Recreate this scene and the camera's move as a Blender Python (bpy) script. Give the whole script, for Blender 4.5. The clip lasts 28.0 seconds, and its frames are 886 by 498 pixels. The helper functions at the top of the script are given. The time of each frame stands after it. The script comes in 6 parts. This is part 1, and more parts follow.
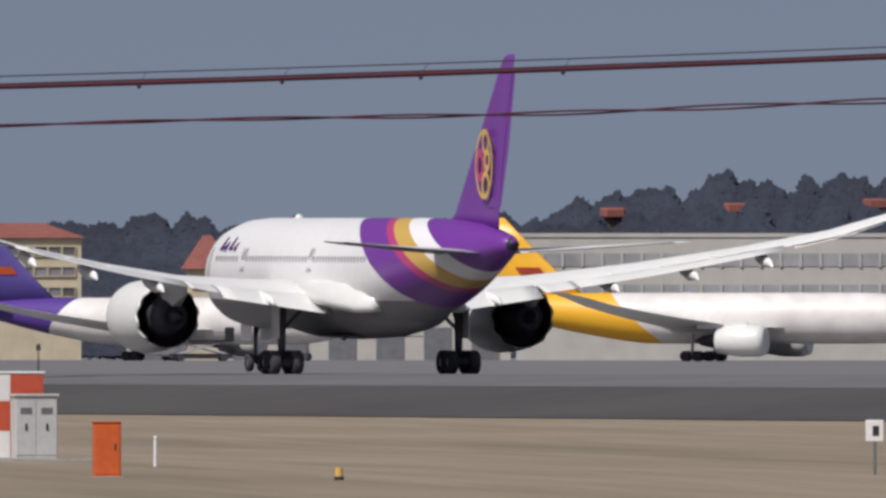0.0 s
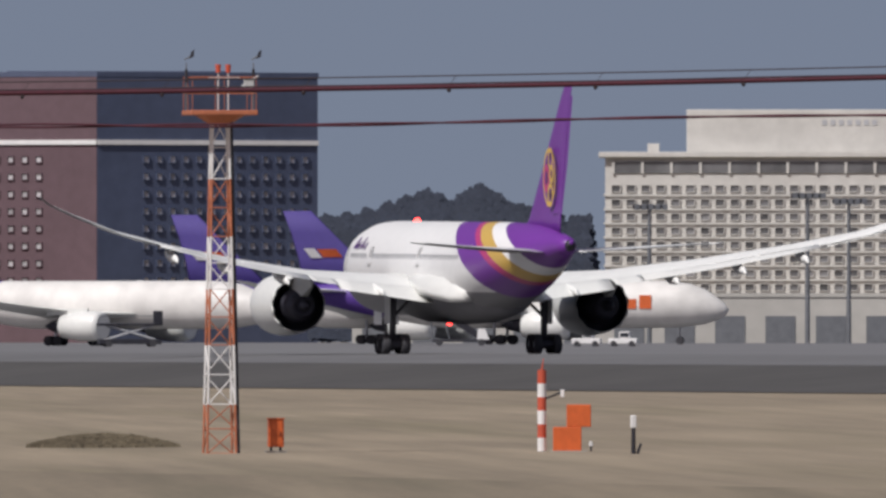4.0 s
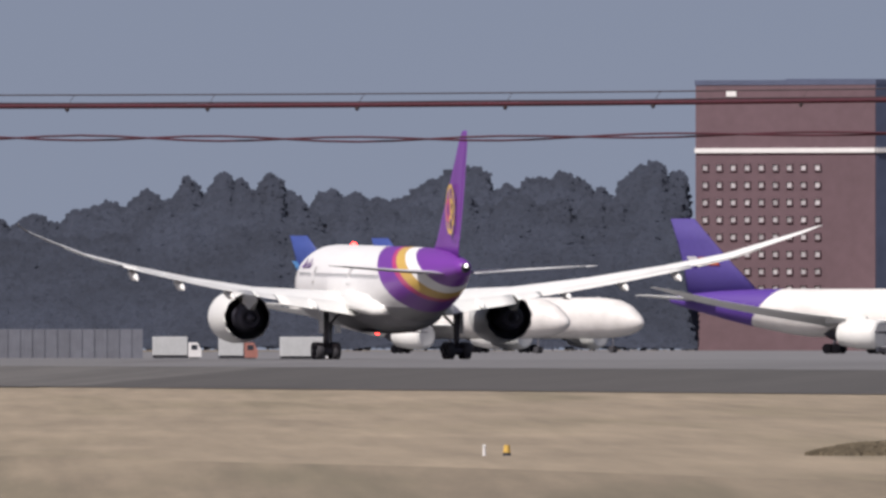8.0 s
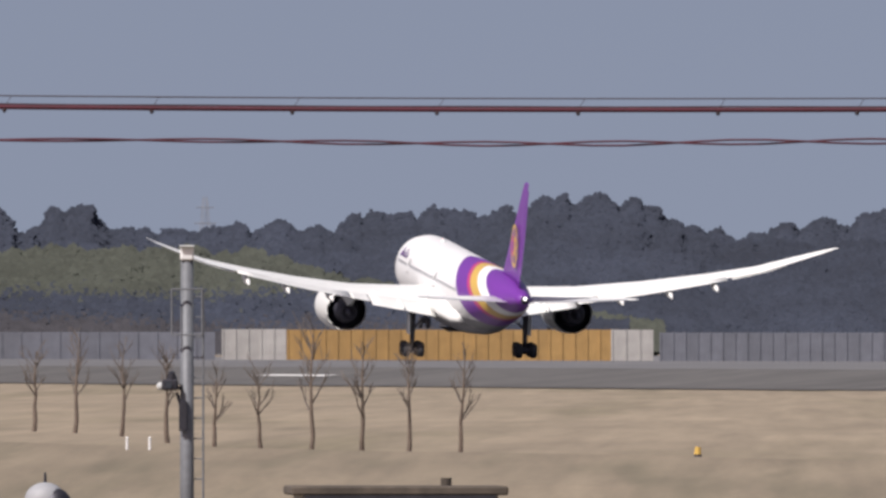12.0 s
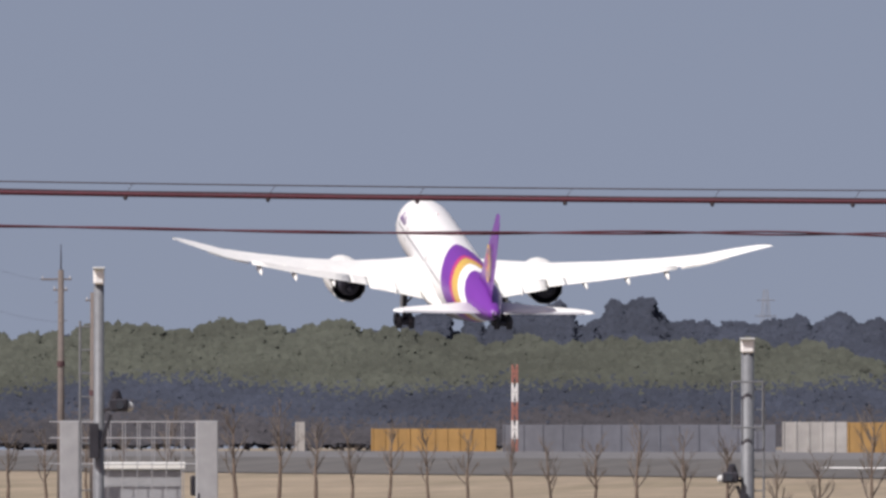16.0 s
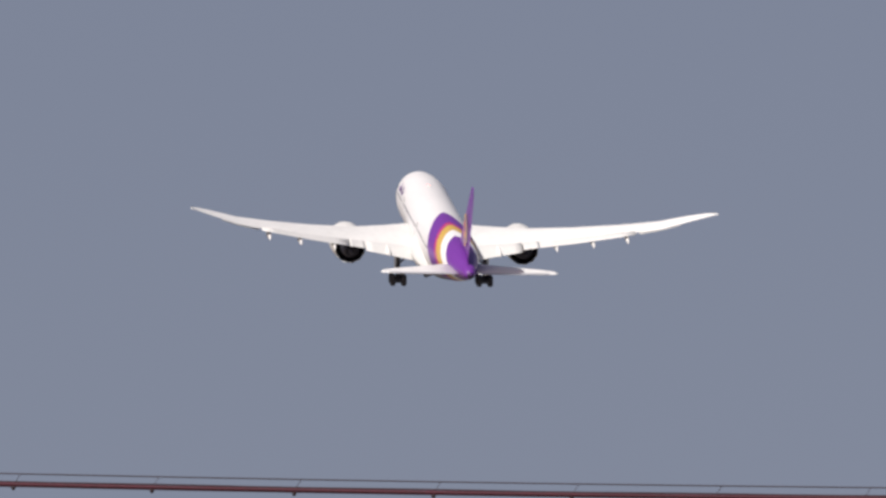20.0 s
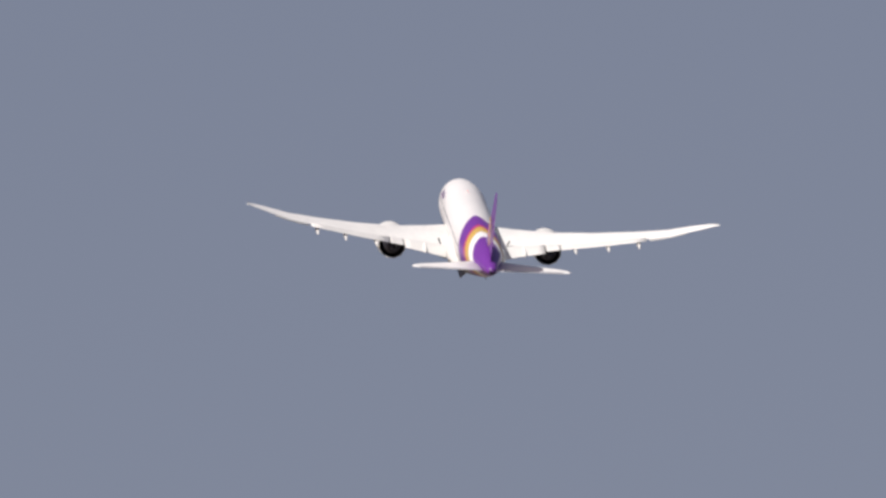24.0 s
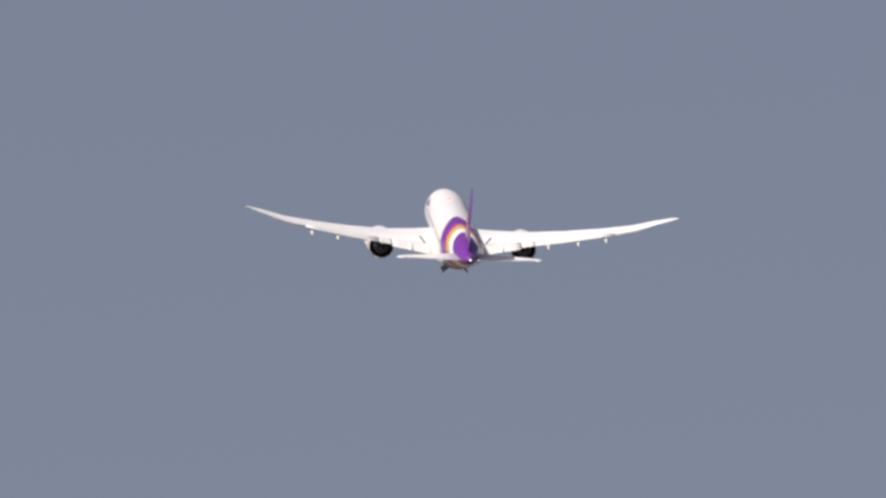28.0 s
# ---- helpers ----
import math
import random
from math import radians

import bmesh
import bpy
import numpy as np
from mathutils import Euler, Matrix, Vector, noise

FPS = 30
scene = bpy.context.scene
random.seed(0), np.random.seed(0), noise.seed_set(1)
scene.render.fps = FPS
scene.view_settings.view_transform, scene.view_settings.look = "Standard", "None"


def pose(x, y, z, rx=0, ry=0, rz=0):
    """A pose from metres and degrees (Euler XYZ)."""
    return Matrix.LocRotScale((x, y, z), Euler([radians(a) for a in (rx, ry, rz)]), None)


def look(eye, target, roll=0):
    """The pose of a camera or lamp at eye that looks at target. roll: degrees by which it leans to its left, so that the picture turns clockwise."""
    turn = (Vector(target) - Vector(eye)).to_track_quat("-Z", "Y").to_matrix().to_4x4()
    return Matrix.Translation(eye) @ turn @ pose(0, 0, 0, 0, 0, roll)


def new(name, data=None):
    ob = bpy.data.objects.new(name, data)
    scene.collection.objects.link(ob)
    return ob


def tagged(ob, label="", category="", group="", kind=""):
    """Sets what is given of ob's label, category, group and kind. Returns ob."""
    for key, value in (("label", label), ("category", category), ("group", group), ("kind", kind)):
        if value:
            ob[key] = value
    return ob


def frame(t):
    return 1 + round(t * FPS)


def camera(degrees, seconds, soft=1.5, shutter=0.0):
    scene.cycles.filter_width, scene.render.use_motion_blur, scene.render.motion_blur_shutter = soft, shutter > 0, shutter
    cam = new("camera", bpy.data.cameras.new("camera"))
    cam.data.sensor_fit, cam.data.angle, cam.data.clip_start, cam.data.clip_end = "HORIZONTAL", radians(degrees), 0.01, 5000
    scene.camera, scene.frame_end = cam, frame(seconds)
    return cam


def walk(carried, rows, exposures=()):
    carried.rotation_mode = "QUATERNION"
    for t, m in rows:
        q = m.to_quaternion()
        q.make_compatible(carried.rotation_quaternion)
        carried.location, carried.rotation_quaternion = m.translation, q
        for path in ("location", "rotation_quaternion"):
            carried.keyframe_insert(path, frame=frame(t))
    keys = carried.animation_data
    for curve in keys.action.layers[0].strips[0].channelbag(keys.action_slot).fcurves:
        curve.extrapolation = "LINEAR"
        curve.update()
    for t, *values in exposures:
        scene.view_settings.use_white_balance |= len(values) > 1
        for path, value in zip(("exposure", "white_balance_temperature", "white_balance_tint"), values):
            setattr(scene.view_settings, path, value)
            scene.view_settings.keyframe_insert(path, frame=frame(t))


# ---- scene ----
K = 44800.0            # steps of bearing to one radian
PSI = radians(15.85)   # bearing of the first view, clockwise from the runway's heading (+Y)
EYE = Vector((0, 0, 1.0))
RUNWAY_X = 365.0


def polar(u, d, z=0.0):
    """Place at u steps right of the first view's axis, d metres from the eye."""
    b = PSI + u / K
    return Vector((d * math.sin(b), d * math.cos(b), z))


def up(v, d):
    """Height of what stands v steps above eye level at d metres."""
    return EYE.z + v * d / K


# the airliner's run: seconds, distance along the runway, height of its centre, pitch, roll
FLIGHT = [(0, 1299, 5.2, 0.3, 0), (1, 1359, 5.2, 0.3, 0), (2, 1421, 5.2, 0.3, 0), (3, 1486, 5.2, 0.3, 0), (4, 1551, 5.2, 0.4, 0),
          (5, 1618, 5.2, 0.4, 0), (6, 1687, 5.2, 0.5, 0), (7, 1756, 5.2, 0.5, 0), (8, 1826, 5.2, 0.6, 0), (9, 1900, 5.2, 0.8, 0), (10, 1977, 5.25, 1.0, 0.2),
          (11, 2055, 5.55, 2.8, 0.5), (12, 2137, 5.8, 5.2, 0.8), (13, 2219, 6.3, 7.2, 1.2), (13.5, 2260, 6.7, 8.4, 1.2), (14.5, 2346, 9.6, 10.4, 1.0), (15.5, 2431, 14.0, 11.6, 0.8),
          (16, 2475, 17.3, 12.2, 0.6), (17, 2562, 25.2, 13.0, 0.5), (18, 2647, 34.9, 13.1, 1.0), (19, 2742, 46.1, 13.1, 1.2), (20, 2830, 57.5, 13.2, 0.5),
          (20.5, 2874, 62.8, 13.5, 0.2), (21.5, 2958, 74.0, 13.7, 1.3), (22.5, 3040, 85.2, 13.8, 2.3), (23, 3081, 91.0, 13.7, 2.5), (24, 3163, 102.5, 13.9, 2.4), (25, 3240, 114.0, 13.0, 0.3),
          (26, 3318, 125.0, 12.0, 1.1), (27, 3393, 137.0, 12.3, 2.1), (28, 3467, 148.0, 12.4, 1.4)]
# where the camera aims: seconds, steps of bearing, steps of elevation
AIM = [(0, -0, 185), (0.3, -60, 227), (0.5, -173, 242), (0.7, -343, 245), (1, -540, 240), (1.5, -810, 232), (2, -1126, 150), (2.5, -1380, 172), (3, -1448, 166), (3.5, -1803, 200), (4, -2089, 155), (4.2, -2179, 134), (4.5, -2284, 116), (6.5, -2917, 183), (7, -3140, 174), (7.5, -3327, 166), (8, -3467, 169), (8.5, -3594, 174), (9, -3794, 135), (9.5, -4015, 164), (10, -4199, 154), (10.5, -4411, 165), (11, -4513, 156), (11.5, -4660, 209), (12, -4865, 175), (12.5, -4947, 177), (13, -5050, 173), (13.5, -5228, 176), (15.5, -5680, 314), (16, -5857, 339), (16.5, -5962, 369), (17, -6101, 388), (17.5, -6187, 488), (18, -6283, 570), (18.5, -6358, 644), (19, -6500, 744), (19.5, -6563, 809), (20, -6647, 871)]


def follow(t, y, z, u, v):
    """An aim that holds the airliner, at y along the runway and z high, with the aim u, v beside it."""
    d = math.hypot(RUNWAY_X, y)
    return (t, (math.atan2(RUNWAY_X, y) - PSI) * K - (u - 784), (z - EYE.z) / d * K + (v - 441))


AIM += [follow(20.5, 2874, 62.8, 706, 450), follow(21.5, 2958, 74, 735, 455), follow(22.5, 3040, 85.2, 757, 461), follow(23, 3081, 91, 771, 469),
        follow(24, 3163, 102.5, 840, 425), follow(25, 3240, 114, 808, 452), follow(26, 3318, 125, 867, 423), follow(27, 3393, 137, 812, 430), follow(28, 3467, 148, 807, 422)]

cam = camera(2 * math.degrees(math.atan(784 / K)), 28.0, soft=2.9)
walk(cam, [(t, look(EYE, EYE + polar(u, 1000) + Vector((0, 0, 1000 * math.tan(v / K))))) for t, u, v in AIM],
     exposures=[(0, -0.35, 6270, 11), (3, -0.42, 6270, 11), (5.5, -0.2, 6320, 12), (9, -0.02, 6450, 14), (10.5, -0.01, 6450, 14), (13, 0.09, 6450, 14), (17, 0.08, 6430, 14), (20, -0.15, 6560, 14), (22, -0.14, 6590, 14), (28, -0.1, 6590, 14)])

# ---- light ----
SUN_BEARING, SUN_HEIGHT = -126.0, 50.0
world = bpy.data.worlds.new("sky")
scene.world = world
world.use_nodes = True
nodes, links = world.node_tree.nodes, world.node_tree.links
sky = nodes.new("ShaderNodeTexSky")
sky.sky_type, sky.sun_disc = "NISHITA", False
sky.sun_elevation, sky.sun_rotation = radians(SUN_HEIGHT), radians(SUN_BEARING % 360)
sky.air_density, sky.dust_density, sky.ozone_density, sky.altitude = 1.0, 2.0, 0.3, 50
geo = nodes.new("ShaderNodeTexCoord")
lift = nodes.new("ShaderNodeVectorMath")   # thin even haze: the low sky takes the tone of the sky above it
lift.inputs[1].default_value = (0, 0, 0.2)
links.new(geo.outputs["Generated"], lift.inputs[0])
norm = nodes.new("ShaderNodeVectorMath")
norm.operation = "NORMALIZE"
links.new(lift.outputs[0], norm.inputs[0]), links.new(norm.outputs[0], sky.inputs["Vector"])
hue = nodes.new("ShaderNodeVectorMath")   # the haze warms the blue a little
hue.operation = "MULTIPLY"
hue.inputs[1].default_value = (1.20, 0.98, 0.92)
links.new(sky.outputs[0], hue.inputs[0]), links.new(hue.outputs[0], nodes["Background"].inputs[0])
nodes["Background"].inputs[1].default_value = 0.083
sun = new("sun", bpy.data.lights.new("sun", "SUN"))
sun.data.energy, sun.data.angle, sun.data.color = 4.9, radians(0.5), (1.0, 0.965, 0.91)
b, e = radians(SUN_BEARING), radians(SUN_HEIGHT)
sun.matrix_world = look((0, 0, 300), Vector((0, 0, 300)) - Vector((math.sin(b) * math.cos(e), math.cos(b) * math.cos(e), math.sin(e))))


# ---- materials ----
def mat(name, color, rough=0.7, metal=0.0, vary=0.15, grain=1.0, coarse=0.1, bump=0.0, rand=0.0, island=0.0):
    """Colour with variation at two scales (in 1/m), fine relief, and a spread from piece to piece."""
    m = bpy.data.materials.new(name)
    m.use_nodes = True
    n, l = m.node_tree.nodes, m.node_tree.links
    bsdf = n["Principled BSDF"]
    bsdf.inputs["Roughness"].default_value, bsdf.inputs["Metallic"].default_value = rough, metal
    tc = n.new("ShaderNodeTexCoord")
    total = None
    for scale, weight in ((grain, vary), (coarse, vary)):
        tex = n.new("ShaderNodeTexNoise")
        tex.inputs["Scale"].default_value, tex.inputs["Detail"].default_value = scale, 5
        l.new(tc.outputs["Object"], tex.inputs["Vector"])
        mr = n.new("ShaderNodeMapRange")
        mr.inputs["From Min"].default_value, mr.inputs["From Max"].default_value = 0.25, 0.75
        mr.inputs["To Min"].default_value, mr.inputs["To Max"].default_value = 1 - weight, 1 + weight
        l.new(tex.outputs["Fac"], mr.inputs["Value"])
        if total is None:
            total, first = mr.outputs[0], tex
        else:
            mul = n.new("ShaderNodeMath")
            mul.operation = "MULTIPLY"
            l.new(total, mul.inputs[0]), l.new(mr.outputs[0], mul.inputs[1])
            total = mul.outputs[0]
    for spread, kind, socket in ((rand, "ShaderNodeObjectInfo", "Random"), (island, "ShaderNodeNewGeometry", "Random Per Island")):
        if spread:
            info = n.new(kind)
            mr = n.new("ShaderNodeMapRange")
            mr.inputs["To Min"].default_value, mr.inputs["To Max"].default_value = 1 - spread, 1 + spread
            l.new(info.outputs[socket], mr.inputs["Value"])
            mul = n.new("ShaderNodeMath")
            mul.operation = "MULTIPLY"
            l.new(total, mul.inputs[0]), l.new(mr.outputs[0], mul.inputs[1])
            total = mul.outputs[0]
    mix = n.new("ShaderNodeVectorMath")
    mix.operation = "SCALE"
    mix.inputs[0].default_value = color
    l.new(total, mix.inputs["Scale"])
    l.new(mix.outputs[0], bsdf.inputs["Base Color"])
    if bump:
        bp = n.new("ShaderNodeBump")
        bp.inputs["Strength"].default_value, bp.inputs["Distance"].default_value = 0.5, bump
        l.new(first.outputs["Fac"], bp.inputs["Height"]), l.new(bp.outputs[0], bsdf.inputs["Normal"])
    return m


def glowing(name, color, strength):
    m = mat(name, color, 0.3)
    bsdf = m.node_tree.nodes["Principled BSDF"]
    bsdf.inputs["Emission Color"].default_value, bsdf.inputs["Emission Strength"].default_value = (*color, 1), strength
    return m


PURPLE = (0.15, 0.032, 0.28)
GOLD = (0.55, 0.36, 0.08)
WHITE = mat("white_paint", (0.68, 0.69, 0.665), 0.35, 0, 0.04, 2.0, 0.3)
GREYPAINT = mat("grey_paint", (0.42, 0.43, 0.45), 0.45, 0, 0.08, 3.0, 0.4)
WINGGREY = mat("wing_paint", (0.76, 0.77, 0.745), 0.4, 0, 0.06, 1.5, 0.25)
# dark metal, and the rubber below, lifted from black to suggest haze
DARK = mat("dark_metal", (0.045, 0.045, 0.055), 0.5, 0.6, 0.2, 4.0, 1.0)
STEEL = mat("steel", (0.4, 0.4, 0.41), 0.45, 0.8, 0.15, 6.0, 1.0)
GALV = mat("galvanised_steel", (0.139, 0.148, 0.161), 0.6, 0.15, 0.15, 8.0, 0.8)
RUBBER = mat("tyre_rubber", (0.04, 0.04, 0.046), 0.85, 0, 0.2, 10, 2)
GLASS = mat("dark_glass", (0.03, 0.035, 0.045), 0.15, 0, 0.15, 0.6, 0.1)
PURPLEM = mat("purple_paint", PURPLE, 0.35, 0, 0.05, 2.0, 0.3)
DEEPPURPLE = mat("deep_purple_paint", (0.056, 0.038, 0.20), 0.75, 0, 0.06, 2, 0.2)
GOLDM = mat("gold_paint", GOLD, 0.4, 0, 0.06, 2, 0.3)
PINKM = mat("magenta_paint", (0.42, 0.04, 0.16), 0.4, 0, 0.06, 2, 0.3)
YELLOWM = mat("yellow_paint", (0.75, 0.40, 0.02), 0.4, 0, 0.06, 1, 0.1)
BLUEM = mat("blue_paint", (0.036, 0.062, 0.23), 0.4, 0, 0.06, 1, 0.1)
LIGHTBLUE = mat("light_blue_paint", (0.12, 0.32, 0.62), 0.4, 0, 0.06, 1, 0.1)
ORANGE = mat("orange_paint", (0.539, 0.104, 0.0218), 0.5, 0, 0.12, 5, 0.8, 0.002)
REDM = mat("red_paint", (0.47, 0.0783, 0.0391), 0.5, 0, 0.10, 4, 0.6, 0.002)
OFFWHITE = mat("weathered_white_paint", (0.69, 0.69, 0.681), 0.55, 0, 0.06, 5, 0.7, 0.002)
CONCRETE = mat("concrete", (0.296, 0.287, 0.27), 0.85, 0, 0.15, 6, 0.5, 0.004)
BEACON = glowing("red_beacon", (1.0, 0.05, 0.04), 9.0)
TAILLIGHT = glowing("white_lamp", (1.0, 0.97, 0.9), 2.0)


def grass_material(name, color, patch, wide, low, high):
    m = mat(name, color, 0.95, 0, 0.16, 2.5, 0.012, 0.05)
    n, l = m.node_tree.nodes, m.node_tree.links
    bsdf = n["Principled BSDF"]
    base = bsdf.inputs["Base Color"].links[0].from_socket
    geo = n.new("ShaderNodeNewGeometry")
    along = n.new("ShaderNodeVectorRotate")   # worn and mown lengthwise, a little off the runway's heading
    along.rotation_type = "Z_AXIS"
    along.inputs["Angle"].default_value = radians(10.5)
    l.new(geo.outputs["Position"], along.inputs["Vector"])
    mp = n.new("ShaderNodeMapping")
    mp.inputs["Scale"].default_value = (0.2 * wide, 0.008 * wide, 1)
    tex = n.new("ShaderNodeTexNoise")
    tex.inputs["Scale"].default_value, tex.inputs["Detail"].default_value = 0.6, 6
    l.new(along.outputs[0], mp.inputs["Vector"]), l.new(mp.outputs[0], tex.inputs["Vector"])
    ramp = n.new("ShaderNodeMapRange")
    ramp.inputs["From Min"].default_value, ramp.inputs["From Max"].default_value = low, high
    l.new(tex.outputs["Fac"], ramp.inputs["Value"])
    mix = n.new("ShaderNodeMix")
    mix.data_type = "RGBA"
    mix.inputs[7].default_value = (*patch, 1)
    l.new(ramp.outputs[0], mix.inputs[0]), l.new(base, mix.inputs[6])
    fine = n.new("ShaderNodeMapping")   # tufts and worn spots, a stride or two across
    fine.inputs["Scale"].default_value = (0.6, 0.012, 1)
    spots = n.new("ShaderNodeTexNoise")
    spots.inputs["Scale"].default_value, spots.inputs["Detail"].default_value, spots.inputs["Roughness"].default_value = 1.0, 8, 0.65
    l.new(along.outputs[0], fine.inputs["Vector"]), l.new(fine.outputs[0], spots.inputs["Vector"])
    worn = n.new("ShaderNodeMapRange")
    worn.inputs["From Min"].default_value, worn.inputs["From Max"].default_value, worn.inputs["To Min"].default_value, worn.inputs["To Max"].default_value = 0.3, 0.7, 0.8, 1.18
    l.new(spots.outputs["Fac"], worn.inputs["Value"])
    tone = n.new("ShaderNodeVectorMath")
    tone.operation = "SCALE"
    l.new(mix.outputs[2], tone.inputs[0]), l.new(worn.outputs[0], tone.inputs["Scale"])
    l.new(tone.outputs[0], bsdf.inputs["Base Color"])
    return m


GRASS = grass_material("dry_grass", (0.240, 0.197, 0.138), (0.182, 0.154, 0.10), 1.0, 0.5, 0.7)
ASPHALT = mat("asphalt", (0.122, 0.122, 0.124), 0.9, 0, 0.12, 0.4, 0.03, 0.01)
WORNSHOULDER = mat("worn_grey_asphalt", (0.0853, 0.0827, 0.0774), 0.9, 0, 0.22, 0.5, 0.05, 0.01)
SHOULDER = mat("dark_asphalt", (0.0574, 0.0548, 0.0513), 0.9, 0, 0.15, 0.4, 0.03, 0.01)
APRON = mat("apron_concrete", (0.144, 0.144, 0.148), 0.9, 0, 0.12, 0.3, 0.02)
ROUGHGRASS = grass_material("rough_brown_grass", (0.202, 0.166, 0.115), (0.150, 0.128, 0.085), 2.5, 0.5, 0.68)
PALESTRIP = mat("pale_strip", (0.6, 0.6, 0.58), 0.8, 0, 0.2, 0.6, 0.05)


# ---- mesh helpers ----
def part(name, bm, material, parent=None, label="", smooth=False):
    """Link a bmesh as one mesh object under a thing or a part."""
    me = bpy.data.meshes.new(name)
    if smooth:
        for fc in bm.faces:
            fc.smooth = True
    bm.to_mesh(me)
    bm.free()
    for mm in (material if isinstance(material, (list, tuple)) else [material]):
        me.materials.append(mm)
    ob = new(name, me)
    if parent is not None:
        ob.parent = parent
    if label:
        ob["label"] = label
    return ob


def thing(name, place, label, category, group="", rz=0.0, kind=""):
    """An Empty at a thing's base."""
    ob = new(name)
    ob.matrix_basis = Matrix.Translation(place) @ pose(0, 0, 0, 0, 0, rz)
    return tagged(ob, label, category, group, kind)


def box(x0, x1, y0, y1, z0, z1, bevel=0.0, bm=None):
    bm = bm or bmesh.new()
    r = bmesh.ops.create_cube(bm, size=1, matrix=Matrix.LocRotScale(((x0 + x1) / 2, (y0 + y1) / 2, (z0 + z1) / 2), None, (abs(x1 - x0), abs(y1 - y0), abs(z1 - z0))))
    if bevel:
        es = list({ed for vv in r["verts"] for ed in vv.link_edges})
        bmesh.ops.bevel(bm, geom=es, offset=bevel, segments=1, affect="EDGES")
    return bm


def tube(a, b, r0, r1=None, n=8, bm=None, caps=True):
    """A tapered bar from a to b."""
    bm = bm or bmesh.new()
    a, b = Vector(a), Vector(b)
    r1 = r0 if r1 is None else r1
    way = (b - a)
    m = Matrix.Translation((a + b) / 2) @ way.to_track_quat("Z", "Y").to_matrix().to_4x4()
    bmesh.ops.create_cone(bm, cap_ends=caps, segments=n, radius1=r0, radius2=max(r1, 1e-4), depth=way.length, matrix=m)
    return bm


def loft(rings, bm=None, close_ends=True, closed=True):
    """Skin over rings of equally many points."""
    bm = bm or bmesh.new()
    vs = [[bm.verts.new(p) for p in ring] for ring in rings]
    n = len(vs[0])
    for a, b in zip(vs, vs[1:]):
        for i in range(n if closed else n - 1):
            j = (i + 1) % n
            bm.faces.new((a[i], a[j], b[j], b[i]))
    if close_ends and closed:
        bm.faces.new(vs[0][::-1])
        bm.faces.new(vs[-1])
    bmesh.ops.recalc_face_normals(bm, faces=bm.faces)
    return bm


def turned(profile, axis_at, n=32, bm=None):
    """A body of revolution about a line along Y; profile: (y, radius)."""
    x, z = axis_at
    return loft([[(x + r * math.cos(2 * math.pi * i / n), y, z + r * math.sin(2 * math.pi * i / n)) for i in range(n)] for y, r in profile], bm)


def lerp_table(table, x):
    for a, b in zip(table, table[1:]):
        if x <= b[0]:
            k = (x - a[0]) / (b[0] - a[0])
            return [p + (q - p) * k for p, q in zip(a[1:], b[1:])]
    return list(table[-1][1:])


# ---- ground ----
PROFILE = [(-600, -9), (0, -7), (60, -6.5), (110, -5.0), (126, -3.2), (139, -2.55), (180, -2.42), (250, -2.25), (318, -2.0), (322, -1.85), (335, -0.62), (350, -0.22), (365, -0.12), (380, -0.25),
           (395, -0.7), (430, -1.6), (520, -1.5), (700, -0.5), (900, -0.1), (5200, 0.0)]


def ground_z(x, y):
    z = lerp_table(PROFILE, max(x, -599))[0]
    d = math.hypot(x, y)
    if d < 110:   # the mound from which the view is taken
        k = min(max((d - 25) / 75, 0), 1)
        z = -0.7 * (1 - k) + z * k
    if x < 318 and d > 110:
        z += 0.10 * noise.noise(Vector((x / 60, y / 130, 0))) + 0.05 * noise.noise(Vector((x / 13, y / 40, 3)))
    return z


def strip(name, x0, x1, y0, y1, lift, material, step=60, label="", cols=6):
    bm = bmesh.new()
    xs = sorted({x0 + (x1 - x0) * i / cols for i in range(cols + 1)} | {p[0] for p in PROFILE if x0 < p[0] < x1})
    n = max(1, int((y1 - y0) / step))
    rows = [[bm.verts.new((x, y0 + (y1 - y0) * j / n, ground_z(x, y0 + (y1 - y0) * j / n) + lift)) for x in xs] for j in range(n + 1)]
    for a, b in zip(rows, rows[1:]):
        for i in range(len(xs) - 1):
            bm.faces.new((a[i], a[i + 1], b[i + 1], b[i]))
    return tagged(part(name, bm, material), label, "", "", "structure")


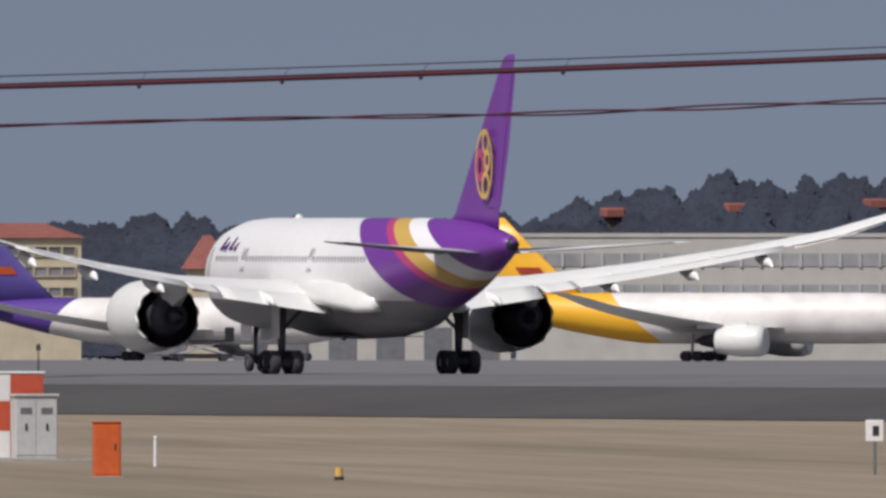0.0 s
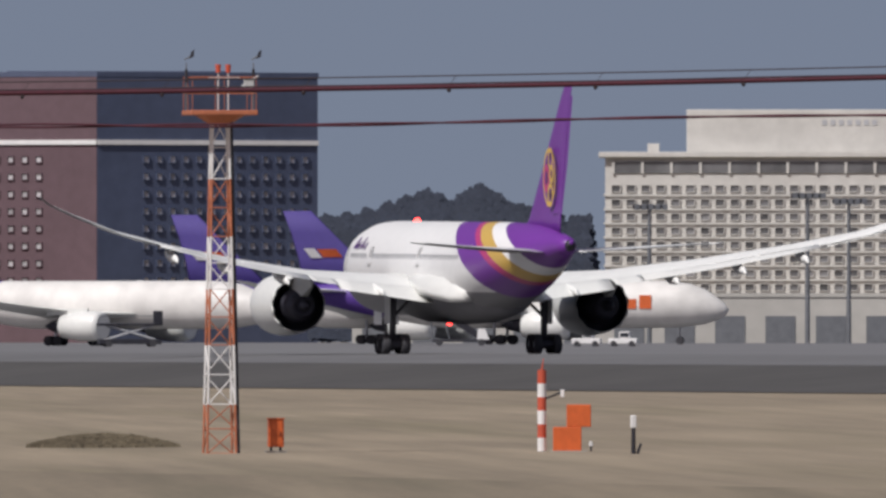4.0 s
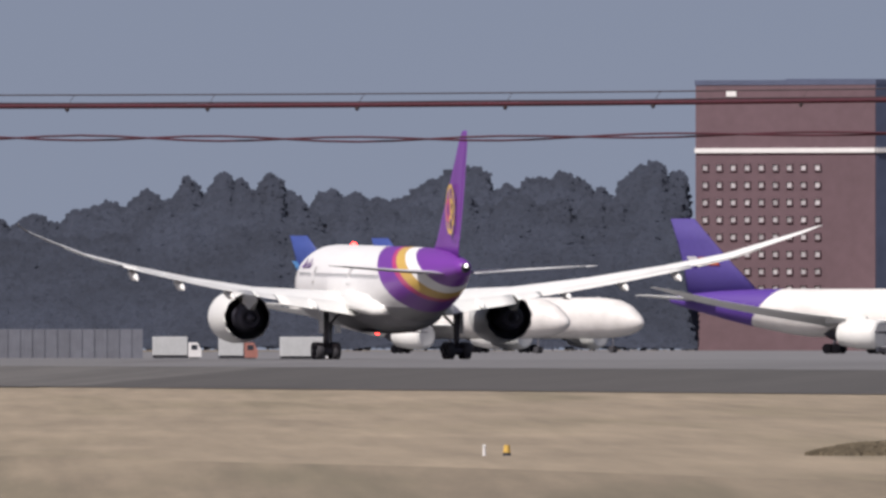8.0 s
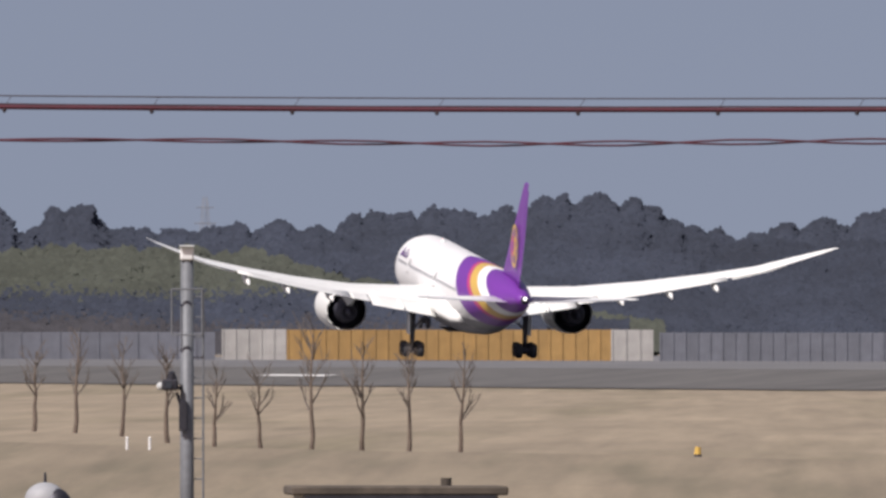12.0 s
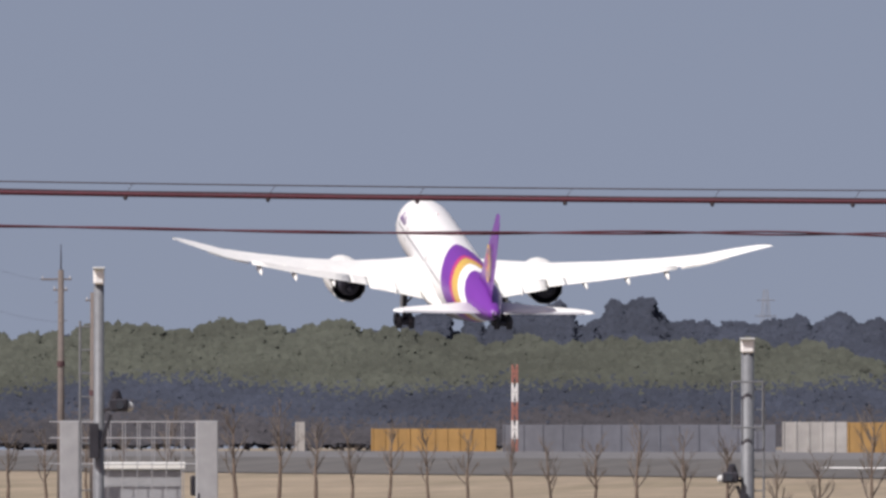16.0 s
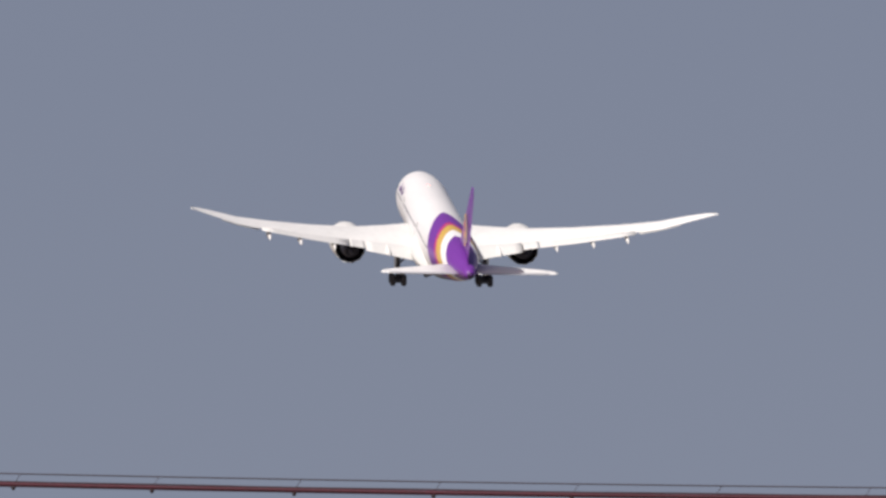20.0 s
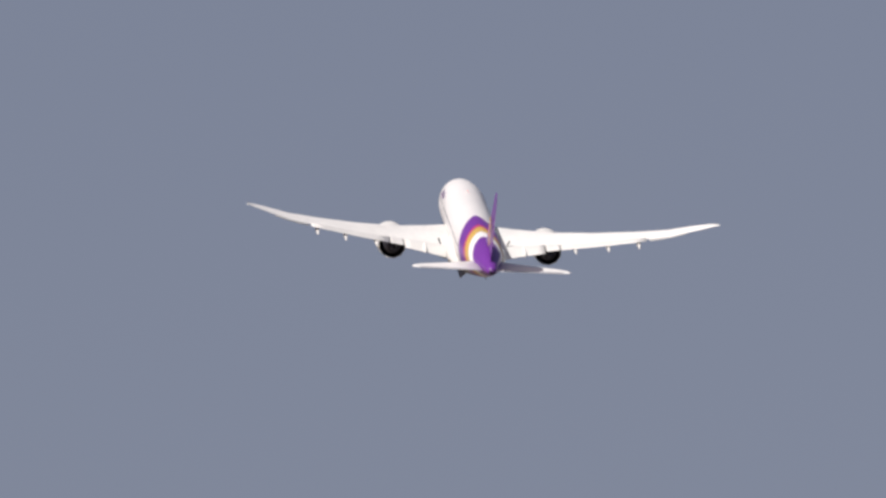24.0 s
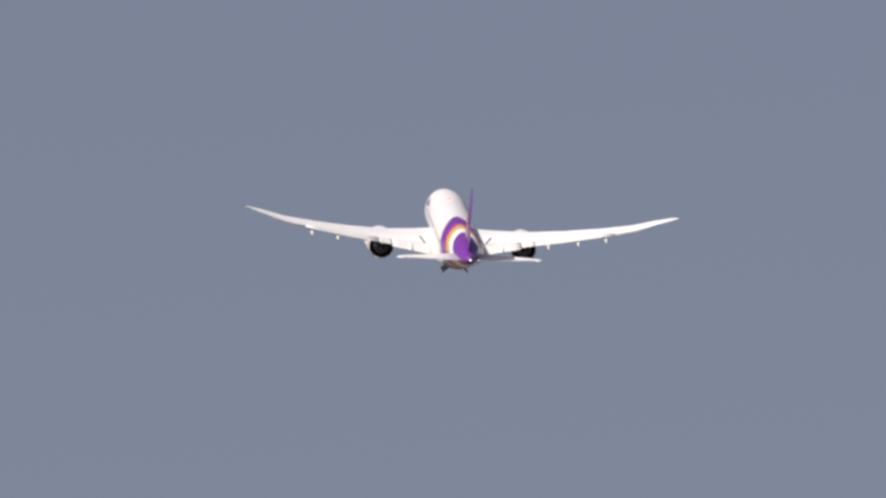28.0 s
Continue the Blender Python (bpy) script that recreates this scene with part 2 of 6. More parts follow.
def build_ground():
    bm = bmesh.new()
    xs = sorted({p[0] for p in PROFILE} | set(range(-120, 330, 6)) | {-5200, -2500, -1200, 1200, 2000, 3000, 4000})
    ys = [-5200, -2000, -500, -110] + list(range(-100, 120, 20)) + list(range(120, 2000, 20)) + list(range(2000, 5300, 100))
    rows = [[bm.verts.new((x, y, ground_z(x, y))) for x in xs] for y in ys]
    for a, b in zip(rows, rows[1:]):
        for i in range(len(xs) - 1):
            bm.faces.new((a[i], a[i + 1], b[i + 1], b[i]))
    tagged(part("ground", bm, GRASS, smooth=True), "dry straw-coloured winter grass with darker patches", "ground", "", "structure")
    strip("runway", 335, 395, 200, 4200, 0.05, ASPHALT, label="grey asphalt runway with faint tyre marks", cols=8)
    strip("runway_shoulder", 319, 335, 200, 1720, 0.04, SHOULDER, label="dark asphalt runway shoulder beside the grass")
    strip("runway_shoulder", 319, 335, 1720, 4200, 0.04, WORNSHOULDER, label="worn grey asphalt shoulder beside the grass")
    strip("shoulder_edge", 318.2, 320, 1720, 4200, 0.06, SHOULDER, label="dark asphalt edge of the shoulder", cols=2)
    strip("service_road", 121.5, 126, 850, 1290, 0.26, SHOULDER, step=12, label="narrow dark service road on the bank", cols=4)
    strip("pale_shoulder_strip", 327.3, 328.5, 1986, 2020, 0.1, PALESTRIP, step=8, label="short narrow pale strip on the shoulder", cols=2)
    strip("apron", 425, 3600, 900, 4250, 0.05, APRON, step=120, label="pale concrete apron under parked aircraft")

    strip("grass_bank", 98, 138, 420, 1300, 0.2, ROUGHGRASS, step=12, label="rough brown grass on the bank below the field")


build_ground()


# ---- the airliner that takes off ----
# dark grey that paints in the shade under wings, tailplane and belly
UNDERSHADE = mat("underside_shade_grey", (0.17, 0.17, 0.18), 0.5, 0, 0.1, 2.0, 0.3)
GEARGREY = mat("grey_gear_paint", (0.1, 0.1, 0.11), 0.55, 0.2, 0.2, 5.0, 1.0)
# engine inside: dark tone blued and raised a little to carry haze
NOZZLE = mat("hazed_heat_stained_metal", (0.05, 0.05, 0.068), 0.6, 0.3, 0.25, 2.0, 0.5)
CABINGLASS = mat("cabin_window", (0.32, 0.33, 0.35), 0.3, 0, 0.1, 3, 0.5)
REF = Vector((0, -30, 5))
HULL = [(0, 4.2, 4.4, 0.1), (0.5, 3.55, 5.15, 0.75), (1.5, 3.0, 5.95, 1.35), (3, 2.55, 6.95, 1.95), (5, 2.25, 7.65, 2.5), (7.5, 2.1, 7.95, 2.8), (10, 2.05, 8.03, 2.885), (14, 2.05, 8.03, 2.885),
        (20, 2.05, 8.03, 2.885), (26, 2.05, 8.03, 2.885), (32, 2.05, 8.03, 2.885), (36, 2.1, 8.03, 2.885), (39, 2.45, 8.03, 2.82), (42, 2.95, 8.02, 2.66), (45, 3.5, 7.98, 2.36), (48, 4.15, 7.88, 1.98),
        (51, 4.85, 7.7, 1.5), (53.5, 5.45, 7.45, 1.06), (55.5, 5.95, 7.2, 0.68), (56.7, 6.3, 6.95, 0.34)]


def hull_at(s):
    zb, zt, hw = lerp_table(HULL, s)
    return (zb + zt) / 2, (zt - zb) / 2, hw


def hull_rings(stations, n=40):
    rings = []
    for s in stations:
        zc, hh, hw = hull_at(s)
        rings.append([(hw * math.cos(2 * math.pi * i / n), -s, zc + hh * math.sin(2 * math.pi * i / n)) for i in range(n)])
    return rings


def livery_material():
    """White hull whose tail carries swept bands of purple, magenta, gold and white."""
    m = mat("airliner_livery", (0.70, 0.705, 0.70), 0.4, 0, 0.03, 2.0, 0.25)
    n, l = m.node_tree.nodes, m.node_tree.links
    bsdf = n["Principled BSDF"]
    base = bsdf.inputs["Base Color"].links[0].from_socket
    tc = n.new("ShaderNodeTexCoord")
    sep = n.new("ShaderNodeSeparateXYZ")
    l.new(tc.outputs["Object"], sep.inputs[0])

    def calc(op, a, b):
        nd = n.new("ShaderNodeMath")
        nd.operation = op
        for i, v in enumerate((a, b)):
            if isinstance(v, (int, float)):
                nd.inputs[i].default_value = v
            else:
                l.new(v, nd.inputs[i])
        return nd.outputs[0]

    down = calc("MAXIMUM", calc("SUBTRACT", 3.04, sep.outputs["Z"]), 0.0)
    sweep = calc("MULTIPLY", calc("POWER", down, 0.6), 6.0)
    along = calc("SUBTRACT", calc("SUBTRACT", 30.0, sep.outputs["Y"]), sweep)
    last = base
    for edge, color in ((28.8, PURPLE), (34.1, (0.42, 0.04, 0.16)), (35.5, GOLD), (38.3, (0.78, 0.78, 0.78)), (41.3, PURPLE)):
        mix = n.new("ShaderNodeMix")
        mix.data_type = "RGBA"
        mix.inputs[7].default_value = (*color, 1)
        l.new(calc("GREATER_THAN", along, edge), mix.inputs[0]), l.new(last, mix.inputs[6])
        last = mix.outputs[2]
    belly = n.new("ShaderNodeMix")   # lower hull greyed: its shade is put into the colour
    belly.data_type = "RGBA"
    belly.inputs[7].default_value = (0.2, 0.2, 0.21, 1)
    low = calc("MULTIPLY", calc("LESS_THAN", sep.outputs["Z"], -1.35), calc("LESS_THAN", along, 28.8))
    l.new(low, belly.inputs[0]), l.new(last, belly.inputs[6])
    l.new(belly.outputs[2], bsdf.inputs["Base Color"])
    return m


# span, leading edge, chord, height, thickness
WING = [(2.3, 18.2, 14.0, 4.3, 1.5), (5.5, 20.7, 11.0, 4.55, 1.2), (9.75, 23.7, 8.0, 4.95, 0.85), (15, 27.2, 6.2, 5.85, 0.62), (20, 30.5, 4.7, 6.9, 0.45), (24, 33.2, 3.6, 7.9, 0.32), (27, 35.4, 2.6, 9.0, 0.2),
        (28.8, 37.3, 1.7, 9.7, 0.12), (29.6, 39.0, 0.9, 10.1, 0.07), (29.9, 40.2, 0.3, 10.25, 0.04)]


SET = 2.4   # the wing stands nose-up on the hull by these degrees


def foil(c, thick, n=9):
    """Points round a wing section: (share of the chord, height)."""
    up_, low = [], []
    for i in range(n):
        k = 0.5 - 0.5 * math.cos(math.pi * i / (n - 1))
        t = thick * (1.48 * math.sqrt(k) - 0.63 * k - 1.76 * k * k + 1.42 * k ** 3 - 0.5 * k ** 4)
        camber = 0.02 * c * math.sin(math.pi * k)
        up_.append((k, camber + t * 0.55))
        low.append((k, camber - t * 0.45))
    return up_[::-1] + low[1:-1]


def wing_ring(x, side, cut0=0.0, cut1=1.0, drop=0.0, slide=0.0, thin=1.0, lower=0.0):
    le, c, z, th = lerp_table(WING, x)
    pts = []
    cc = c * (cut1 - cut0)
    for k, h in foil(cc, th * thin):
        dx, dz = k * cc, h
        a = radians(drop + SET)
        start = c * cut0 + slide
        pts.append((side * x, -(le + start + dx * math.cos(a) + dz * math.sin(a)), z - lower - start * math.sin(radians(SET)) - dx * math.sin(a) + dz * math.cos(a)))
    return pts


def shade_undersides(bm):
    """Underside shade put into colour: the second, dark grey material on what faces down."""
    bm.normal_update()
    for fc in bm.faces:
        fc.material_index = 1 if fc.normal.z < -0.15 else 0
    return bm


def build_airliner():
    plane = thing("airliner", (0, 0, 0), "white twin-engine airliner with purple, gold and magenta tail bands taking off", "airplane")
    shift = Matrix.Translation(-REF)

    def bit(name, bm, material, parent=None, label="", smooth=False):
        bm.transform(shift)
        return part(name, bm, material, parent or plane, label, smooth)

    livery = livery_material()
    stations = [h[0] for h in HULL]
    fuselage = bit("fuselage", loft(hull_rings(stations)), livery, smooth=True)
    # belly fairing
    rings = []
    for s, w, zb in ((16, 1.2, 2.1), (18.5, 2.7, 1.85), (22, 3.1, 1.6), (28, 3.15, 1.55), (33, 3.0, 1.65), (37, 2.4, 1.95), (40, 1.1, 2.5)):
        rings.append([(w * math.cos(a), -s, 3.5 + (3.5 - zb) * math.sin(a) if math.sin(a) < 0 else 3.5 + 0.9 * math.sin(a)) for a in [2 * math.pi * i / 24 for i in range(24)]])
    bit("belly_fairing", loft(rings), UNDERSHADE, smooth=True)
    for side in (-1, 1):   # bright fillet where the wing runs into the hull
        rings = []
        for s, xi, zi, xo, zo, zl in ((24, 2.5, 4.6, 2.7, 4.5, 4.2), (27.5, 2.6, 4.85, 3.5, 4.4, 3.9), (31, 2.62, 4.95, 3.8, 4.1, 3.5), (34.5, 2.62, 4.85, 3.65, 3.7, 3.2), (37, 2.6, 4.3, 3.1, 3.4, 3.0), (38.5, 2.4, 3.9, 2.55, 3.4, 3.1)):
            rings.append([(side * x, -s, z) for x, z in ((1.9, zi - 0.2), (xi, zi), (xi * 0.6 + xo * 0.4, zi * 0.5 + zo * 0.5), (xo, zo), (xo - 0.1, zl), (1.9, zl))])
        bit("wing_fillet", loft(rings), WHITE, fuselage, "", True)
    # passenger windows, doors and titles
    pane_mesh = bpy.data.meshes.new("cabin_window")
    bm = box(-0.018, 0.018, -0.14, 0.14, -0.23, 0.23, 0.015)
    bm.to_mesh(pane_mesh)
    bm.free()
    pane_mesh.materials.append(CABINGLASS)
    for side in (-1, 1):
        for s0, s1 in ((8.2, 13.0), (14.6, 26.5), (28.0, 38.4)):
            s = s0
            while s < s1:
                zc, hh, hw = hull_at(s)
                w = hw * math.sqrt(max(0, 1 - ((5.75 - zc) / hh) ** 2)) - 0.001
                pane = new("cabin_window", pane_mesh)
                pane.parent, pane.location = fuselage, Vector((side * w, -s, 5.75)) - REF
                s += 0.62
        for s in (6.6, 13.8, 27.2):
            zc, hh, hw = hull_at(s)
            bm = bmesh.new()
            for z0, z1 in ((4.5, 5.2), (5.2, 5.9), (5.9, 6.4)):
                pts = []
                for zz in (z0, z1):
                    w = hw * math.sqrt(max(0, 1 - ((zz - zc) / hh) ** 2)) + 0.006
                    pts.append((side * w, zz))
                q = [bm.verts.new(p) for p in ((pts[0][0], -s - 0.53, z0), (pts[0][0], -s + 0.53, z0), (pts[1][0], -s + 0.53, z1), (pts[1][0], -s - 0.53, z1))]
                bm.faces.new(q)
            bmesh.ops.solidify(bm, geom=list(bm.faces), thickness=0.01)
            bit("door", bm, livery, fuselage)
        # title bars near the nose
        for k, (s0, s1, z0, z1) in enumerate(((8.4, 9.0, 6.3, 7.0), (9.3, 9.9, 6.3, 6.85), (10.3, 10.9, 6.3, 7.0), (11.3, 11.8, 6.3, 6.85))):
            zc, hh, hw = hull_at(s1)
            w = hw * math.sqrt(max(0, 1 - (((z0 + z1) / 2 - zc) / hh) ** 2))
            tilt = 0.24
            bm = bmesh.new()
            q = [bm.verts.new((side * (w + 0.03 + (tilt if zz == z0 else -tilt)), -ss, zz)) for ss, zz in ((s0, z0), (s1, z0), (s1 - 0.1, z1), (s0 + 0.25, z1))]
            bm.faces.new(q)
            bmesh.ops.solidify(bm, geom=list(bm.faces), thickness=0.02)
            bit("title_bar", bm, PURPLEM, fuselage, "purple lettering bar")
    bm = bmesh.new()
    for a0 in (-50, -26, -2, 26):
        ring0, ring1 = [], []
        for da in (0, 22):
            a = radians(90 + a0 + da)
            for s, ring in ((2.35, ring0), (3.2, ring1)):
                zc, hh, hw = hull_at(s)
                ring.append((1.01 * hw * math.cos(a), -s, zc + 1.01 * hh * math.sin(a)))
        bm.faces.new([bm.verts.new(p) for p in (ring0[0], ring0[1], ring1[1], ring1[0])])
    bit("cockpit_window", bm, GLASS, fuselage)
    bit("exhaust_pipe", turned([(-56.6, 0.36), (-56.95, 0.3), (-57.0, 0.22), (-56.8, 0.2)], (0, 6.62), 16), DARK, fuselage, "dark exhaust in the tail cone")
    # lamps that turn: one half glows, the other is dark housing
    flashers = []
    for name, place, r, glow, label in (("beacon", Vector((0, -15, 8.0)), 0.24, BEACON, "turning red anti-collision beacon"), ("belly_beacon", Vector((0, -24, 1.68)), 0.22, BEACON, "turning red anti-collision beacon"), ("tail_lamp", Vector((0, -57.0, 6.8)), 0.15, TAILLIGHT, "small white tail lamp")):
        bm = bmesh.new()
        bmesh.ops.create_uvsphere(bm, u_segments=12, v_segments=8, radius=r)
        for fc in bm.faces:
            fc.material_index = 0 if fc.calc_center_median().y < 0 else 1
        lamp = part(name, bm, [glow, PURPLEM if name == "tail_lamp" else WHITE], fuselage, label)
        lamp.location = place - REF
        flashers.append((lamp, place - REF))

    wings = []
    for side in (-1, 1):
        xs = [2.3, 4, 5.5, 7.5, 9.75, 12.5, 15, 17.5, 20, 22, 24, 25.5, 27, 28, 28.8, 29.3, 29.6, 29.9]
        rings = [wing_ring(x, side, 0.0, 0.80 if x < 21.5 else 1.0) for x in xs]
        wing = bit("wing", shade_undersides(loft(rings)), [WINGGREY, UNDERSHADE], smooth=True)
        wings.append((wing, side))
        # trailing-edge flaps, lowered for take-off
        for name, x0, x1, drop, slide, lower in (("inboard_flap", 3.0, 8.9, 14, 0.0, -0.03), ("flaperon", 9.0, 10.7, 7, 0.0, -0.03), ("outboard_flap", 10.8, 21.2, 7, 0.0, -0.03)):
            rr = [wing_ring(x0 + (x1 - x0) * i / 6, side, 0.76, 1.03, drop, slide, 0.35, lower) for i in range(7)]
            bit(name, shade_undersides(loft(rr)), [WHITE, UNDERSHADE], wing, "lowered white wing flap", True)
        rr = [wing_ring(x, side, 0.78, 1.03, 8, 0.0, 0.3, -0.01) for x in (21.6, 23, 24.5, 26)]
        bit("aileron", loft(rr), WHITE, wing, "", True)
        for x in (14, 16.5, 19):
            rr = [wing_ring(x - 1.1, side, 0.62, 0.80, 1, 0, 0.2, -0.1), wing_ring(x + 1.1, side, 0.62, 0.80, 1, 0, 0.2, -0.1)]
            bit("spoiler", loft(rr), WINGGREY, wing)
        # flap track fairings
        for x, ln in ((6.3, 4.2), (12.6, 3.6), (16.6, 3.1), (20.3, 2.6)):
            le, c, z, th = lerp_table(WING, x)
            te = le + c
            bm = loft([[(side * x + r * 0.75 * math.cos(a), -yy, zz + r * math.sin(a)) for a in [2 * math.pi * i / 10 for i in range(10)]]
                       for yy, zz, r in ((te - ln, z - 0.35, 0.05), (te - ln * 0.7, z - 0.5, 0.3), (te - ln * 0.3, z - 0.72, 0.36), (te + 0.4, z - 0.85, 0.22), (te + 0.9, z - 1.05, 0.04))])
            bit("flap_fairing", bm, WINGGREY, wing, "", True)
        le, c, z, th = lerp_table(WING, 29.6)
        bm = bmesh.new()
        bmesh.ops.create_uvsphere(bm, u_segments=8, v_segments=5, radius=0.09, matrix=Matrix.Translation((side * 29.6, -le, z)))
        bit("position_lamp", bm, GLASS, wing)

        # engine
        ex, ez, n = side * 9.75, 2.74, 48
        outer = [(-18.9, 1.62), (-18.75, 1.72), (-18.9, 1.80), (-19.5, 1.9), (-20.6, 1.95), (-22, 1.92), (-23.4, 1.84), (-24.5, 1.74)]
        rings = [[(ex + r * math.cos(2 * math.pi * i / n), y, ez + r * math.sin(2 * math.pi * i / n)) for i in range(n)] for y, r in outer]
        rings.append([(ex + 1.71 * math.cos(2 * math.pi * i / n), -24.85 - (0.22 if i % 4 in (1, 2) else -0.1), ez + 1.71 * math.sin(2 * math.pi * i / n)) for i in range(n)])
        rings.append([(ex + 1.66 * math.cos(2 * math.pi * i / n), -24.8 - (0.20 if i % 4 in (1, 2) else -0.1), ez + 1.66 * math.sin(2 * math.pi * i / n)) for i in range(n)])
        rings += [[(ex + r * math.cos(2 * math.pi * i / n), y, ez + r * math.sin(2 * math.pi * i / n)) for i in range(n)] for y, r in ((-23.5, 1.62), (-20.2, 1.48), (-18.95, 1.56), (-18.9, 1.62))]
        engine = bit("engine", loft(rings, close_ends=False), WHITE, None, "white engine nacelle with a notched rear edge", True)
        bit("duct", loft([[(ex + r * math.cos(2 * math.pi * i / 32), y, ez + r * math.sin(2 * math.pi * i / 32)) for i in range(32)] for y, r in ((-24.78, 1.64), (-23.4, 1.6), (-23.2, 1.58), (-23.15, 0.4))], close_ends=False), NOZZLE, engine, "dark inner duct", True)
        bit("fan", turned([(-20.2, 1.46), (-20.25, 1.46), (-20.3, 0.5), (-19.5, 0.05)], (ex, ez), 32), DARK, engine)
        bit("core_cowl", turned([(-22.9, 1.15), (-24.5, 1.1), (-25.6, 0.9), (-26.5, 0.66), (-26.45, 0.58)], (ex, ez), 32), NOZZLE, engine, "dark core cowl", True)
        bit("exhaust_cone", turned([(-25.9, 0.5), (-26.8, 0.34), (-27.6, 0.05)], (ex, ez), 20), NOZZLE, engine, "", True)
        py = []
        for y, z0, z1, w in ((-20.4, 4.3, 4.55, 0.12), (-22.4, 4.0, 4.9, 0.3), (-24.6, 3.6, 4.75, 0.32), (-26.6, 3.3, 4.5, 0.24), (-28.6, 3.9, 4.4, 0.06)):
            py.append([(ex - w, y, z0), (ex + w, y, z0), (ex + w, y, z1), (ex - w, y, z1)])
        bit("pylon", loft(py), WHITE, engine)
        engine.location = (side * 0.1, 0.6, 0)

        # tailplane
        rr = []
        for x, le, c, z, th in ((0.6, 47.4, 6.4, 6.12, 0.55), (4.5, 50.3, 4.6, 6.36, 0.34), (8.5, 53.3, 2.9, 6.66, 0.17), (9.6, 54.5, 1.8, 6.76, 0.08), (9.95, 55.6, 0.6, 6.8, 0.04)):
            rr.append([(side * x, -(le + k * c), z + h + 0.012 * (k - 0.5) * c) for k, h in foil(c, th)])
        stab = bit("tailplane", shade_undersides(loft(rr)), [WINGGREY, UNDERSHADE], smooth=True)
        rr = []
        for x, te, c, z, th in ((1.7, 54.05, 1.5, 6.2, 0.12), (5, 55.1, 1.2, 6.4, 0.1), (9.0, 56.3, 0.8, 6.71, 0.06)):
            rr.append([(side * x, -(te - c * (1 - k)), z + h * 0.6 + 0.06) for k, h in foil(c, th)])
        bit("elevator", loft(rr), GREYPAINT, stab)

    # fin
    rr = []
    for z, le, c, th in ((7.3, 43.6, 10.6, 0.55), (8.3, 45.8, 8.4, 0.42), (11, 48.7, 6.2, 0.3), (14, 51.9, 4.0, 0.2), (16.2, 54.2, 2.6, 0.13), (16.8, 55.0, 2.1, 0.09), (16.98, 55.8, 1.3, 0.06)):
        rr.append([(h - 0.0, -(le + k * c), z) for k, h in foil(c, th)])
    rr = [[(x, y, 8 + (z - 8) * 0.957) for x, y, z in ring] for ring in rr]
    fin = bit("fin", loft(rr), PURPLEM, smooth=True)
    rr = []
    for z, te, c, th in ((8.6, 54.5, 2.6, 0.26), (11.8, 56.0, 2.1, 0.18), (15.9, 57.3, 1.5, 0.09)):
        rr.append([(h * 1.1, -(te - c * (1 - k)), z) for k, h in foil(c, th)])
    bit("rudder", loft(rr), PURPLEM, fin)
    # emblem: an upright oval of gold rings round magenta petals, both sides
    for side in (-1, 1):
        def plate(cy, cz, ry, rz, hole, material, lift):
            bm = bmesh.new()
            nn = 24
            ring = lambda q: [(side * (0.18 + lift), -(cy + q * ry * math.cos(2 * math.pi * i / nn)), cz + q * rz * math.sin(2 * math.pi * i / nn)) for i in range(nn)]
            inner = ring(hole) if hole else None
            if hole:
                bm2 = loft([ring(1.0), inner], bm, close_ends=False)
            else:
                bm.faces.new([bm.verts.new(p) for p in ring(1.0)])
            return bit("emblem", bm, material, fin, "gold and magenta oval petals")
        plate(51.9, 10.85, 1.65, 1.85, 0.86, GOLDM, 0.02)
        plate(51.2, 10.8, 0.75, 0.9, 0.5, PINKM, 0.03)
        plate(52.3, 9.75, 0.75, 0.75, 0.6, GOLDM, 0.04)
        plate(52.6, 11.05, 0.6, 0.62, 0.45, GOLDM, 0.05)
        plate(52.3, 12.0, 0.65, 0.7, 0.6, GOLDM, 0.045)

    # landing gear: each leg turns about its hinge
    gears = []
    wheel_mesh = {}

    def wheel(parent, at, r, w):
        if r not in wheel_mesh:
            tyre = loft([[(x, rr_ * math.cos(2 * math.pi * i / 20), rr_ * math.sin(2 * math.pi * i / 20)) for i in range(20)] for x, rr_ in ((-w / 2, r * 0.55), (-w / 2, r * 0.86), (-w * 0.32, r), (w * 0.32, r), (w / 2, r * 0.86), (w / 2, r * 0.55))], close_ends=False)
            rim = loft([[(x, rr_ * math.cos(2 * math.pi * i / 16), rr_ * math.sin(2 * math.pi * i / 16)) for i in range(16)] for x, rr_ in ((-w * 0.4, r * 0.2), (-w * 0.3, r * 0.56), (w * 0.3, r * 0.56), (w * 0.4, r * 0.2))])
            a = part("tyre", tyre, RUBBER, None, "black rubber tyre", True)
            b = part("rim", rim, STEEL)
            wheel_mesh[r] = (a.data, b.data)
            bpy.data.objects.remove(a), bpy.data.objects.remove(b)
        tyre = new("tyre", wheel_mesh[r][0])
        tyre.parent, tyre.location = parent, at
        rim = new("rim", wheel_mesh[r][1])
        rim.parent = tyre

    for side in (-1, 1):
        hinge = Vector((side * 4.9, -29.2, 3.6)) - REF
        leg = part("main_gear", tube((0, 0, 0.4), (0, 0, -2.85), 0.27, 0.2, 12), GEARGREY, plane, "dark grey main landing gear leg", True)
        leg.location = hinge
        part("bogie_beam", tube((0, 0.85, -2.97), (0, -0.85, -2.97), 0.17, 0.17, 10), GEARGREY, leg)
        part("side_brace", tube((0, 0, -1.3), (-side * 1.5, 0.2, 0.2), 0.1, 0.1, 8), GEARGREY, leg)
        part("drag_brace", tube((0, 0, -1.3), (0, 1.4, 0.2), 0.1, 0.1, 8), GEARGREY, leg)
